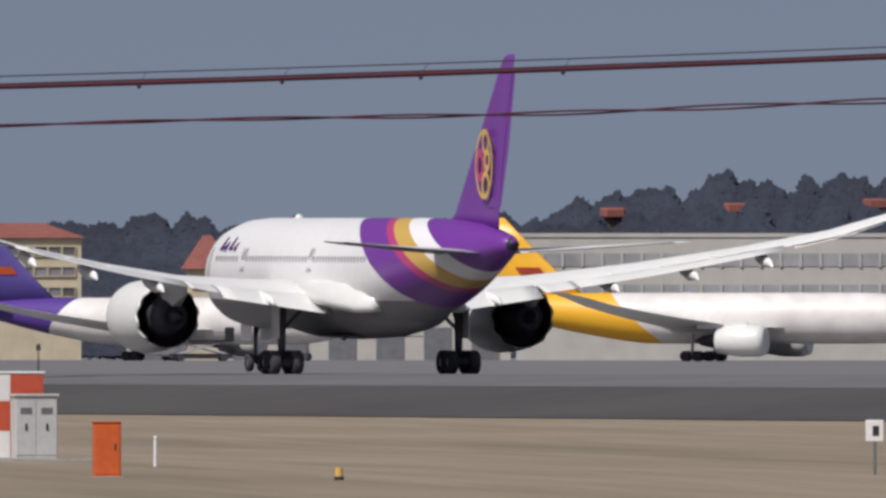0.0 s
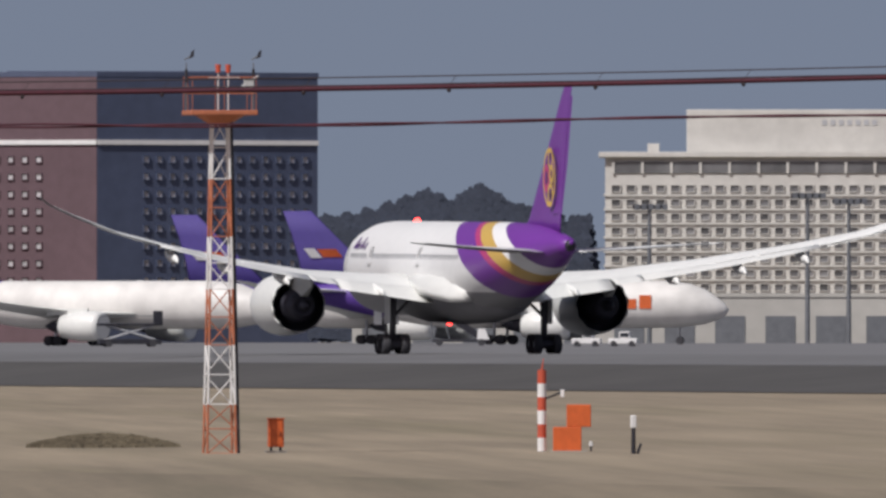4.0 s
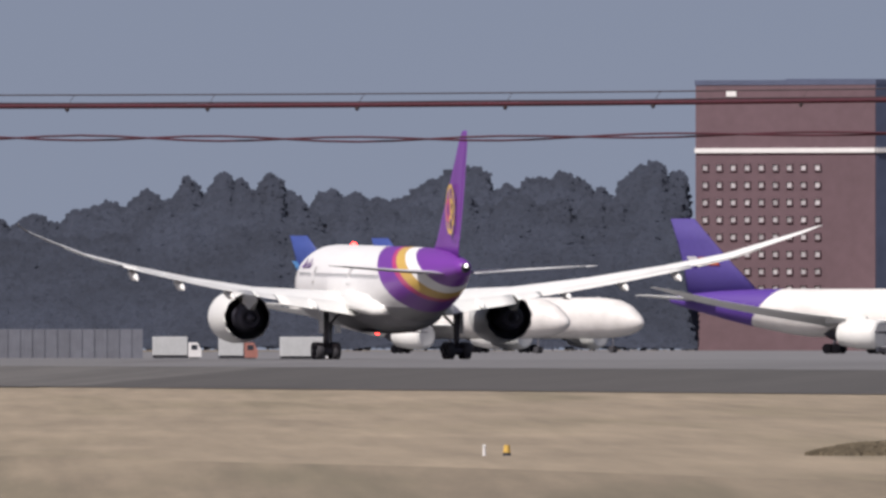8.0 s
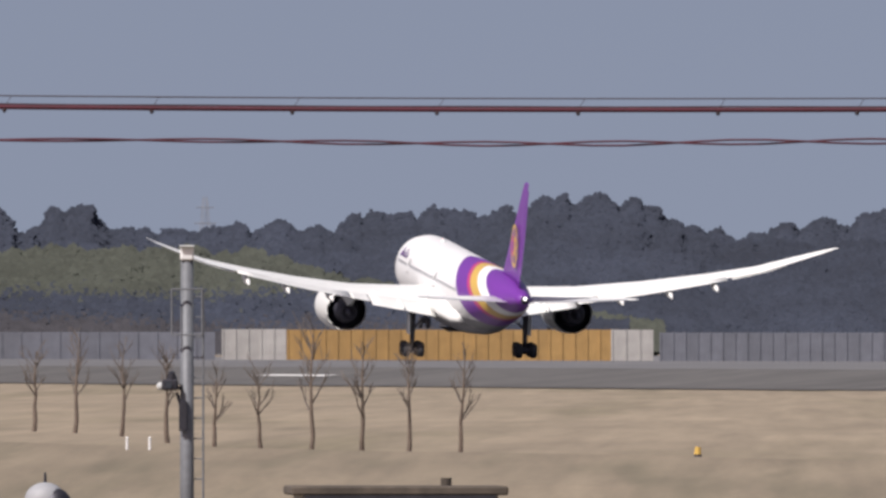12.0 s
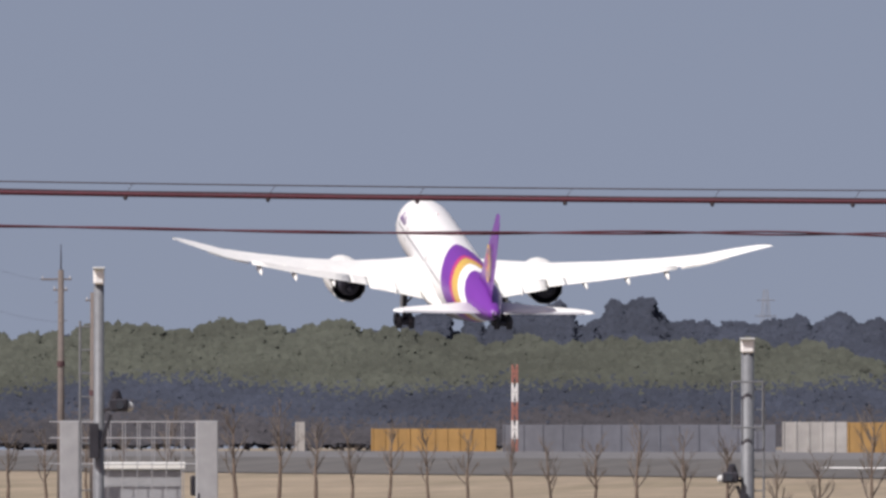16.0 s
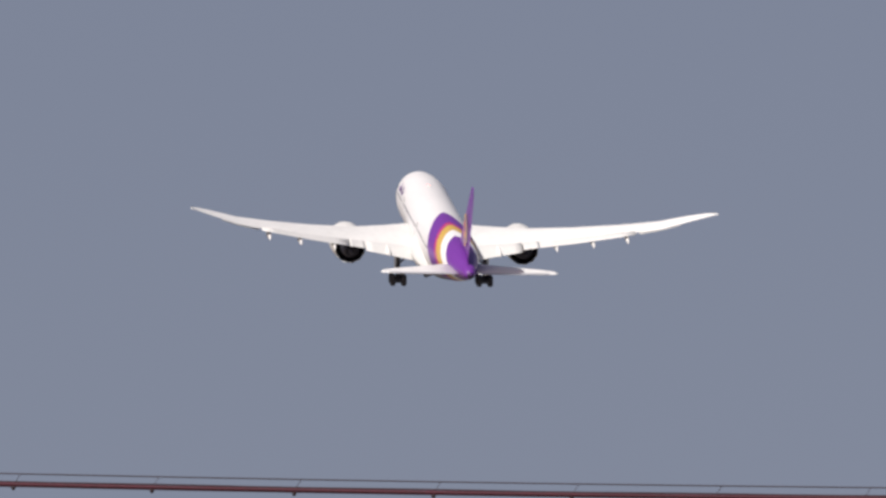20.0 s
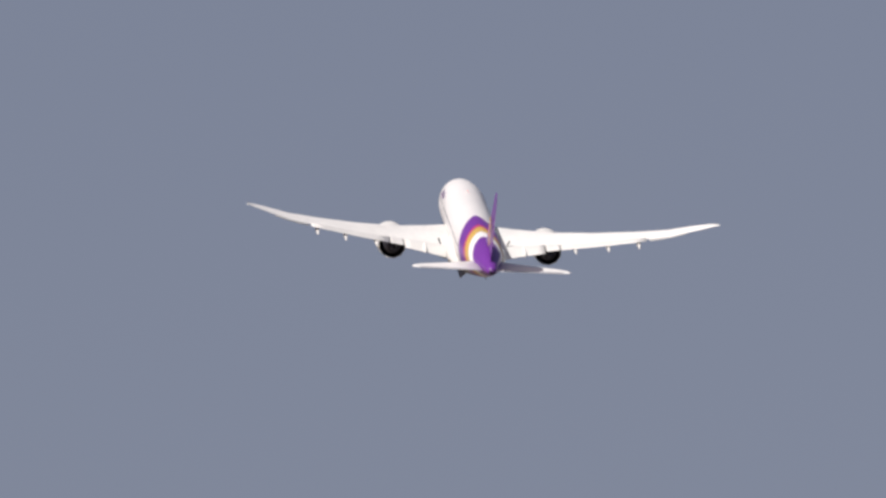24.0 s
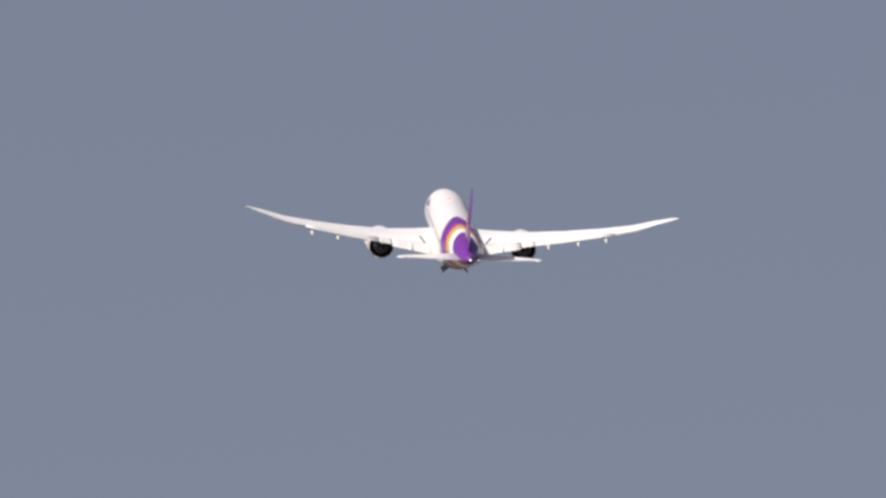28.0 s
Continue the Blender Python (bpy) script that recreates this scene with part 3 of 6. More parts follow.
        part("gear_door", box(side * 0.32, side * 0.38, -0.75, 0.75, -1.7, 0.1, 0.01), WHITE, leg, "white landing gear door")
        for yy in (0.73, -0.73):
            part("axle", tube((-0.75, yy, -2.97), (0.75, yy, -2.97), 0.1, 0.1, 8), GEARGREY, leg)
            part("brake", tube((-0.5, yy, -2.97), (0.5, yy, -2.97), 0.3, 0.3, 14), DARK, leg, "dark brake drum")
            for xx in (-0.62, 0.62):
                wheel(leg, (xx, yy, -2.97), 0.64, 0.54)
        gears.append((leg, hinge, side))
    hinge = Vector((0, -6.2, 2.6)) - REF
    leg = part("nose_gear", tube((0, 0, 0.3), (0, 0, -2.1), 0.13, 0.1, 10), GEARGREY, plane, "dark grey nose landing gear leg", True)
    leg.location = hinge
    part("axle", tube((-0.4, 0, -2.1), (0.4, 0, -2.1), 0.07, 0.07, 8), GEARGREY, leg)
    part("drag_brace", tube((0, 0, -1.0), (0, -1.1, 0.2), 0.06, 0.06, 8), GEARGREY, leg)
    for xx in (-0.34, 0.34):
        wheel(leg, (xx, 0, -2.1), 0.5, 0.34)
        part("gear_door", box(xx * 1.6 - 0.02, xx * 1.6 + 0.02, -1.2, 1.0, -0.9, 0.0, 0.005), WHITE, leg)
    gears.append((leg, hinge, 0))
    # belly doors that hang open while the legs fold away
    for side in (-1, 1):
        hinge = Vector((side * 0.35, -29.5, 1.74)) - REF
        door = part("belly_door", box(0, side * 1.9, -2.2, 2.2, -0.05, 0.0, 0.015), UNDERSHADE, plane, "grey wheel-bay door")
        door.location = hinge
        gears.append((door, hinge, 2 * side))
    return plane, gears, wings, flashers


AIRLINER, GEARS, WINGS, FLASHERS = build_airliner()


# ---- overhead cables near the eye ----
WIRE = mat("maroon_cable_sheath", (0.0534, 0.00184, 0.012), 0.55, 0, 0.2, 30, 3)
WIREDARK = mat("dark_cable_sheath", (0.03, 0.02, 0.025), 0.6, 0, 0.2, 30, 3)
CABLE_D, CABLE_MID = 120.0, -4450.0
MIDDLE = polar(CABLE_MID, CABLE_D)
ALONG = Vector((math.cos(PSI + CABLE_MID / K), -math.sin(PSI + CABLE_MID / K), 0))


def cable_point(s, v0, c, side=0.0):
    """Point s metres along a sagging cable."""
    u = s / CABLE_D * K
    return MIDDLE + ALONG * s + Vector((0, 0, EYE.z + (v0 + c * u * u) * CABLE_D / K + side))


def cable_tube(points, r, n=6):
    rings = []
    for i, p in enumerate(points):
        way = (points[min(i + 1, len(points) - 1)] - points[max(i - 1, 0)]).normalized()
        across = way.cross(Vector((0, 0, 1))).normalized()
        top = across.cross(way)
        rings.append([p + r * (math.cos(2 * math.pi * k / n) * across + math.sin(2 * math.pi * k / n) * top) for k in range(n)])
    return loft(rings)


def build_cables():
    span = [-58 + i * 0.5 for i in range(233)]
    place = MIDDLE + Vector((0, 0, 5))
    back = Matrix.Translation(-place)

    def bit(name, bm, material, parent, label=""):
        bm.transform(back)
        return part(name, bm, material, parent, label, True)

    upper = thing("messenger_wire", place, "thin dark messenger wire strung above the trunk cable", "wire", "overhead cables")
    bit("strand", cable_tube([cable_point(s, 441, 3.8e-6) for s in span], 0.0036), WIREDARK, upper)
    main = thing("trunk_cable", place, "thick maroon overhead cable hung in small clamps", "cable", "overhead cables")
    bit("sheath", cable_tube([cable_point(s, 421, 3.87e-6) for s in span], 0.0132), WIRE, main)
    bit("lashing_strand", cable_tube([cable_point(s, 426.5, 3.87e-6, 0.0012 * math.sin(s * 5)) for s in [-10 + i * 0.25 for i in range(110)]], 0.0042), WIREDARK, main, "dark steel strand lashed to the cable")
    s = -8.6
    rng = random.Random(4)
    while s < 13:
        p, q = cable_point(s, 416, 3.87e-6), cable_point(s + 0.035, 441, 3.8e-6)
        bm = bmesh.new()
        bmesh.ops.create_uvsphere(bm, u_segments=8, v_segments=6, radius=0.011, matrix=Matrix.Translation(p) @ Matrix.Diagonal((1, 1, 1.3, 1)))
        clamp = bit("clamp", bm, WIREDARK, main, "small dark cable clamp")
        bit("tie", tube(cable_point(s, 421, 3.87e-6), q, 0.0016, 0.0016, 5), WIREDARK, main)
        s += 0.683 + rng.uniform(-0.03, 0.03)
    low = thing("twisted_cable", place, "two thin maroon cables loosely twisted together", "cable", "overhead cables")
    for k in (0, 1):
        pts = []
        for i in range(700):
            s = -58 + i * 116 / 699
            amp = 0.0075 + 0.0045 * math.sin(s * 0.45 + 1)
            ph = s * 4.6 + math.pi * k + 0.8 * math.sin(s * 0.7)
            sway = 0.006 * math.sin(s * 1.9)
            pts.append(cable_point(s, 363, 3.08e-6, sway + amp * math.sin(ph)) + Vector((0, amp * math.cos(ph), 0)))
        bit("core", cable_tube(pts, 0.0056), WIRE, low)
    for s in (-58, 58):
        p = cable_point(s, 0, 0)
        z0, z1 = ground_z(p.x, p.y), cable_point(s, 470, 3.9e-6).z + 0.6
        post = thing("cable_pole", (p.x, p.y, z0), "round concrete pole that carries overhead cables", "pole", "cable poles")
        part("shaft", tube((0, 0, -0.3), (0, 0, z1 - z0), 0.17, 0.11, 14), CONCRETE, post, "", True)
        part("bracket", box(-0.2, 0.2, -0.2, 0.2, z1 - z0 - 1.1, z1 - z0 - 0.2, 0.02), GALV, post)


build_cables()


# ---- things on the grass ----
def stand(u, depth):
    """Place on the ground that shows depth steps below eye level at bearing u."""
    d = 150.0
    while d < 2500:
        p = polar(u, d)
        z = ground_z(p.x, p.y)
        if d > 300 and z >= EYE.z - depth * d / K:
            return Vector((p.x, p.y, z))
        d += 1.0
    return polar(u, 800, -2.4)


def facing(place, turn=0.0):
    """Turn about z so that local -Y looks back at the eye."""
    return -math.degrees(math.atan2(place.x, place.y)) + turn


def build_shelter():
    at = stand(-851, 190)
    hut = thing("equipment_shelter", at, "navigation equipment shelter painted in red and white checks", "hut", rz=facing(at, 10))
    w, dep, h = 5.15, 3.2, 2.72
    body = part("body", box(-w / 2, w / 2, 0, dep, 0.06, h, 0.02), OFFWHITE, hut)
    part("slab", box(-w / 2 - 0.5, w / 2 + 1.3, -1.3, dep + 0.3, -0.25, 0.06, 0.02), CONCRETE, hut, "concrete base slab")
    part("roof_cap", box(-w / 2 - 0.05, w / 2 + 0.05, -0.05, dep + 0.05, h, h + 0.07, 0.015), OFFWHITE, hut)
    cols = [(-w / 2, -1.3), (-1.3, -0.37), (-0.37, 0.58), (0.58, 1.53), (1.53, w / 2)]
    rows = [(0.08, 0.93), (0.93, 1.86), (1.86, h - 0.02)]
    for i, (a, b) in enumerate(cols):
        for j, (c, d) in enumerate(rows):
            part("panel", box(a + 0.006, b - 0.006, -0.02, 0.0, c + 0.006, d - 0.006, 0.004), REDM if (i + j) % 2 == 0 else OFFWHITE, hut, "red check panel" if (i + j) % 2 == 0 else "white check panel")
    for i in range(3):
        for j, (c, d) in enumerate(rows):
            a, b = i * dep / 3, (i + 1) * dep / 3
            part("panel", box(-w / 2 - 0.02, -w / 2, a + 0.006, b - 0.006, c + 0.006, d - 0.006, 0.004), OFFWHITE if (i + j) % 2 == 0 else REDM, hut)
    for x in (-1.4, 0.35):
        unit = part("roof_unit", box(x - 0.4, x + 0.4, 0.9, 1.7, h + 0.07, h + 0.6, 0.03), ORANGE, hut, "orange unit on the roof")
        part("lid", box(x - 0.43, x + 0.43, 0.87, 1.73, h + 0.6, h + 0.64, 0.01), ORANGE, unit)
    part("door", box(1.6, 2.3, -0.03, -0.02, 0.1, 1.85, 0.004), OFFWHITE, hut)
    mast = part("vane_post", tube((2.45, 0.2, h + 0.07), (2.45, 0.2, h + 0.75), 0.025, 0.02, 8), DARK, hut)
    part("lamp", tube((2.45, 0.2, h + 0.72), (2.45, 0.2, h + 0.92), 0.08, 0.06, 10), DARK, mast)
    # cabinet in front of it
    cab = Matrix.Translation(at) @ pose(0, 0, 0, 0, 0, facing(at, 10))
    p = cab @ Vector((2.15, -0.75, 0.06))
    c = thing("control_cabinet", p, "grey-white electrical cabinet standing before the shelter", "cabinet", rz=facing(at, 10))
    part("body", box(-0.66, 0.66, -0.4, 0.4, 0.0, 1.95, 0.02), GREYWHITE, c)
    part("top", box(-0.72, 0.72, -0.46, 0.46, 1.95, 2.03, 0.015), GREYWHITE, c)
    for x in (-0.33, 0.33):
        d = part("door", box(x - 0.31, x + 0.31, -0.42, -0.4, 0.12, 1.85, 0.006), GREYWHITE, c)
        part("vent", box(x - 0.18, x + 0.18, -0.43, -0.42, 1.4, 1.6), GALV, d)
        part("handle", box(x - 0.03, x + 0.03, -0.45, -0.42, 0.9, 1.1), DARK, d)
    p = cab @ Vector((-w / 2 - 0.55, -0.3, 0))
    c = thing("junction_box", p, "small orange junction box beside the shelter", "box", rz=facing(at, 10))
    part("body", box(-0.28, 0.28, -0.25, 0.25, 0.06, 0.92, 0.02), ORANGE, c)
    part("lid", box(-0.3, 0.3, -0.27, 0.27, 0.92, 0.96, 0.01), ORANGE, c)


GREYWHITE = mat("grey_white_paint", (0.452, 0.47, 0.47), 0.55, 0, 0.08, 5, 0.7)
PANELGREY = mat("blue_grey_panel", (0.235, 0.261, 0.304), 0.6, 0, 0.08, 4, 0.5)
build_shelter()


def cabinet(u, depth, w, h, material, name, label, group="", legs=0.0):
    at = stand(u, depth)
    c = thing(name, at, label, "cabinet", group, rz=facing(at, 6))
    part("body", box(-w / 2, w / 2, -w * 0.35, w * 0.35, legs, h, 0.02), material, c)
    part("lid", box(-w / 2 - 0.03, w / 2 + 0.03, -w * 0.35 - 0.03, w * 0.35 + 0.03, h, h + 0.04, 0.01), material, c)
    part("door", box(-w / 2 + 0.05, w / 2 - 0.05, -w * 0.35 - 0.012, -w * 0.35, legs + 0.08, h - 0.08, 0.004), material, c)
    part("handle", box(w * 0.25, w * 0.3, -w * 0.35 - 0.03, -w * 0.35 - 0.012, h * 0.5, h * 0.62), DARK, c)
    part("footing", box(-w / 2 - 0.08, w / 2 + 0.08, -w * 0.35 - 0.08, w * 0.35 + 0.08, -0.2, max(legs * 0.3, 0.03)), CONCRETE, c)
    if legs:
        for x in (-w * 0.3, w * 0.3):
            part("leg", tube((x, 0, 0), (x, 0, legs), 0.04, 0.04, 6), DARK, c)
    return c


cabinet(-595, 219, 0.74, 1.5, ORANGE, "orange_cabinet", "orange metal equipment cabinet standing in dry grass", "orange cabinets")
cabinet(-2385, 205, 0.46, 0.98, ORANGE, "orange_cabinet", "narrow orange metal box on a short post in dry grass", "orange cabinets", legs=0.16)
cabinet(-1156, 190, 1.25, 1.62, PANELGREY, "grey_cabinet", "plain blue-grey metal cabinet on a concrete footing")


def low_cabinet():
    at = stand(-971, 301)
    c = thing("low_cabinet", at, "low white cabinet with a wide overhanging lid", "cabinet", rz=facing(at, -8))
    part("body", box(-0.95, 0.95, -0.5, 0.5, -0.1, 0.55, 0.02), OFFWHITE, c)
    part("lid", box(-1.15, 1.15, -0.65, 0.65, 0.55, 0.78, 0.04), OFFWHITE, c, "white sloping lid")
    part("door", box(-0.85, -0.05, -0.52, -0.5, 0.0, 0.5, 0.005), GREYWHITE, c)
    part("door", box(0.05, 0.85, -0.52, -0.5, 0.0, 0.5, 0.005), GALV, c)


low_cabinet()


def sensor_group():
    at = stand(-1914, 203)
    c = thing("marker_pole", at, "red and white banded sensor pole", "pole", rz=facing(at))
    for i in range(6):
        part("band", tube((0, 0, i * 0.4), (0, 0, (i + 1) * 0.4), 0.13, 0.13, 12), REDM if i % 2 else OFFWHITE, c, "red band" if i % 2 else "white band")
    part("spike", tube((0, 0, 2.4), (0.05, 0, 2.75), 0.03, 0.01, 6), REDM, c)
    part("arm", tube((0.1, 0, 1.55), (0.6, 0, 1.75), 0.03, 0.03, 6), DARK, c)
    part("sensor", box(0.55, 0.66, -0.08, 0.08, 1.6, 1.82, 0.01), OFFWHITE, c)
    q = Matrix.Translation(at) @ pose(0, 0, 0, 0, 0, facing(at))
    e = thing("orange_cabinet", q @ Vector((0.75, -0.1, 0)), "orange cabinet of two stacked boxes beside a sensor pole", "cabinet", "orange cabinets", rz=facing(at))
    part("lower_box", box(-0.42, 0.42, -0.3, 0.3, 0.0, 0.72, 0.02), ORANGE, e)
    part("upper_box", box(-0.02, 0.7, -0.28, 0.32, 0.72, 1.38, 0.02), ORANGE, e)
    part("footing", box(-0.5, 0.6, -0.4, 0.4, -0.2, 0.02), CONCRETE, e)
    f = thing("ground_lamp", q @ Vector((1.45, -0.1, 0)), "tiny white ground lamp in the grass", "lamp")
    part("stem", tube((0, 0, 0), (0, 0, 0.16), 0.03, 0.03, 6), DARK, f)
    part("head", tube((0, 0, 0.16), (0, 0, 0.3), 0.06, 0.05, 8), OFFWHITE, f)

    at = stand(-1752, 208)
    c = thing("grass_post", at, "short dark post with a pale reflector head", "post")
    part("post", tube((0, 0, -0.1), (0, 0, 0.75), 0.07, 0.06, 8), DARK, c)
    part("reflector", box(-0.08, 0.08, -0.06, 0.06, 0.75, 1.12, 0.02), OFFWHITE, c)
    part("stub", tube((0.12, 0, 0), (0.22, 0, 0.3), 0.05, 0.04, 6), DARK, c)

    at = stand(-1257, 209)
    c = thing("sensor_stand", at, "thin red pole with cross arm and an orange box", "pole", rz=facing(at))
    part("pole", tube((0, 0, 0), (0, 0, 2.25), 0.06, 0.045, 10), REDM, c)
    part("cross_arm", tube((-0.4, 0, 2.15), (0.4, 0, 2.15), 0.025, 0.025, 6), OFFWHITE, c)
    part("sensor_head", box(-0.1, 0.1, -0.08, 0.08, 2.2, 2.32, 0.01), OFFWHITE, c)
    part("orange_box", box(0.1, 0.55, -0.15, 0.25, 0.32, 1.1, 0.02), ORANGE, c, "orange control box")
    for x, y in ((-0.25, 0.1), (0.28, -0.2), (0.05, 0.3)):
        part("strut", tube((0, 0, 0.85), (x, y, 0), 0.035, 0.035, 6), REDM if x < 0 else DARK, c)
    part("lower_box", box(-0.16, 0.02, -0.12, 0.1, 0.55, 0.85, 0.01), DARK, c)


sensor_group()


def small_markers():
    for u, dep, h, material, kind_ in ((-509, 200, 0.85, OFFWHITE, "white"), (-3394, 197, 0.3, OFFWHITE, "white"), (-5932, 231, 0.55, OFFWHITE, "white"), (-5802, 229, 0.55, OFFWHITE, "white"),
                                       (-5699, 224, 0.6, OFFWHITE, "white"), (-5424, 191, 0.6, OFFWHITE, "white"), (-5384, 191, 0.6, OFFWHITE, "white")):
        at = stand(u, dep)
        c = thing("marker_post", at, "slim white marker post standing in dry grass", "post", "white marker posts")
        part("post", tube((0, 0, -0.1), (0, 0, h), 0.06, 0.045, 8), material, c)
        part("cap", tube((0, 0, h), (0, 0, h + 0.05), 0.065, 0.03, 8), material, c)
    for u, dep in ((-184, 224), (-3354, 197), (-4414, 194)):
        at = stand(u, dep)
        c = thing("runway_lamp", at, "low yellow airfield lamp on a stub", "lamp", "yellow airfield lamps")
        part("base", tube((0, 0, -0.05), (0, 0, 0.1), 0.14, 0.12, 10), DARK, c)
        part("head", tube((0, 0, 0.1), (0, 0, 0.34), 0.12, 0.09, 10), GOLDM, c, "yellow lamp head")
    at = stand(764, 215)
    c = thing("taxi_sign", at, "small white sign on a thin post", "sign", rz=facing(at))
    part("post", tube((0, 0, -0.1), (0, 0, 0.95), 0.04, 0.04, 8), GALV, c)
    part("board", box(-0.25, 0.25, -0.04, 0.04, 0.92, 1.52, 0.02), OFFWHITE, c)
    part("mark", box(-0.06, 0.12, -0.05, -0.043, 1.08, 1.36), DARK, c, "unreadable dark bar")


small_markers()


MASTRED = mat("faded_orange_mast_paint", (0.392, 0.131, 0.0653), 0.6, 0, 0.15, 5, 0.8)


def lattice_mast():
    at = stand(-2484, 207)
    c = thing("weather_mast", at, "red and white lattice mast with a railed top platform", "mast", rz=facing(at, 8))
    bands = [(0, 1.45), (1.45, 3.2), (3.2, 4.85), (4.85, 6.4), (6.4, 8.1), (8.1, 9.95)]
    half = lambda z: 0.43 - 0.2 * z / 10.1
    for k, (z0, z1) in enumerate(bands):
        material = MASTRED if k % 2 == 0 else OFFWHITE
        n = 2
        section = part("lattice_section", tube((0, 0, z0), (0, 0, z0 + 0.01), 0.01, 0.01, 4), material, c, "orange lattice section" if k % 2 == 0 else "white lattice section")
        for sx, sy in ((-1, -1), (1, -1), (1, 1), (-1, 1)):
            part("leg", tube((sx * half(z0), sy * half(z0), z0), (sx * half(z1), sy * half(z1), z1), 0.035, 0.035, 6), material, section)
        for i in range(n):
            a, b = z0 + (z1 - z0) * i / n, z0 + (z1 - z0) * (i + 1) / n
            for p, q in (((-1, -1), (1, -1)), ((1, -1), (1, 1)), ((1, 1), (-1, 1)), ((-1, 1), (-1, -1))):
                if i % 2:
                    p, q = q, p
                part("diagonal", tube((p[0] * half(a), p[1] * half(a), a), (q[0] * half(b), q[1] * half(b), b), 0.02, 0.02, 5), material, section)
                part("ring_bar", tube((p[0] * half(a), p[1] * half(a), a), (q[0] * half(a), q[1] * half(a), a), 0.018, 0.018, 5), material, section)
    part("ladder_pipe", tube((0.52, -0.2, 0), (0.3, -0.2, 9.95), 0.06, 0.06, 8), DARK, c, "dark pipe along the mast")
    top = 10.12   # the deck
    deck = part("platform", box(-1.0, 1.0, -1.0, 1.0, top - 0.14, top, 0.02), MASTRED, c, "orange platform deck")
    part("collar", tube((0, 0, top - 0.45), (0, 0, top - 0.14), 0.25, 0.75, 8), MASTRED, c)
    for z in (top + 0.5, top + 0.98):
        for p, q in (((-1, -1), (1, -1)), ((1, -1), (1, 1)), ((1, 1), (-1, 1)), ((-1, 1), (-1, -1))):
            part("rail", tube((p[0] * 0.95, p[1] * 0.95, z), (q[0] * 0.95, q[1] * 0.95, z), 0.012, 0.012, 5), MASTRED, deck)
    for i in range(3):
        for j in range(3):
            if (i, j) != (1, 1):
                part("rail_post", tube((-0.95 + 0.95 * i, -0.95 + 0.95 * j, top), (-0.95 + 0.95 * i, -0.95 + 0.95 * j, top + 0.98), 0.012, 0.012, 5), MASTRED, deck)
    for sx in (-1, 1):
        p = part("vane_post", tube((sx, 0, top), (sx, 0, top + 1.4), 0.025, 0.02, 6), GALV, c)
        part("sleeve", tube((sx, 0, top + 0.85), (sx, 0, top + 1.22), 0.05, 0.045, 8), DARK, p, "dark sensor sleeve")
        part("vane_arm", tube((sx - 0.06, 0, top + 1.5), (sx + 0.12, 0, top + 1.6), 0.02, 0.02, 6), GALV, p)
        part("vane", loft([[(sx + 0.08, y, top + 1.52), (sx + 0.22, y, top + 1.58), (sx + 0.24, y, top + 1.8), (sx + 0.16, y, top + 1.74)] for y in (-0.015, 0.015)]), DARK, p, "dark tilted wind vane")
        lamp = part("lamp_post", tube((sx * 0.15 + 0.1, 0, top), (sx * 0.15 + 0.1, 0, top + 1.12), 0.02, 0.02, 6), OFFWHITE, c)
        part("obstruction_lamp", tube((sx * 0.15 + 0.1, 0, top + 1.12), (sx * 0.15 + 0.1, 0, top + 1.36), 0.07, 0.085, 10), REDM, lamp, "red obstruction lamp")
    part("instrument_box", box(0.62, 0.9, -0.9, -0.65, top + 0.6, top + 0.92, 0.02), GREYWHITE, c)
    part("instrument_arm", tube((0.55, -0.7, top + 0.7), (1.05, -0.7, top + 1.02), 0.03, 0.03, 6), GREYWHITE, c)
    part("lamp_bar", tube((-0.35, 0, top + 0.98), (0.6, 0, top + 0.98), 0.02, 0.02, 6), OFFWHITE, c)


lattice_mast()


# ---- poles, cage and bare trees towards the runway's far end ----
BARK = mat("grey_bark", (0.131, 0.1, 0.0783), 0.9, 0, 0.25, 8, 1.5, 0.01)
TWIG = mat("bare_twigs", (0.135, 0.115, 0.1), 0.9, 0, 0.2, 6, 1.0)
POLEWOOD = mat("pole_concrete", (0.117, 0.1, 0.0914), 0.85, 0, 0.15, 6, 0.6)


JOINT = mat("dark_red_brown_fitting", (0.0653, 0.0305, 0.0348), 0.7, 0, 0.2, 6, 0.8)
PALEGREY = mat("pale_grey_panels", (0.3, 0.31, 0.325), 0.6, 0, 0.1, 5, 0.6)


def base_at(u, d):
    p = polar(u, d)
    return Vector((p.x, p.y, ground_z(p.x, p.y)))


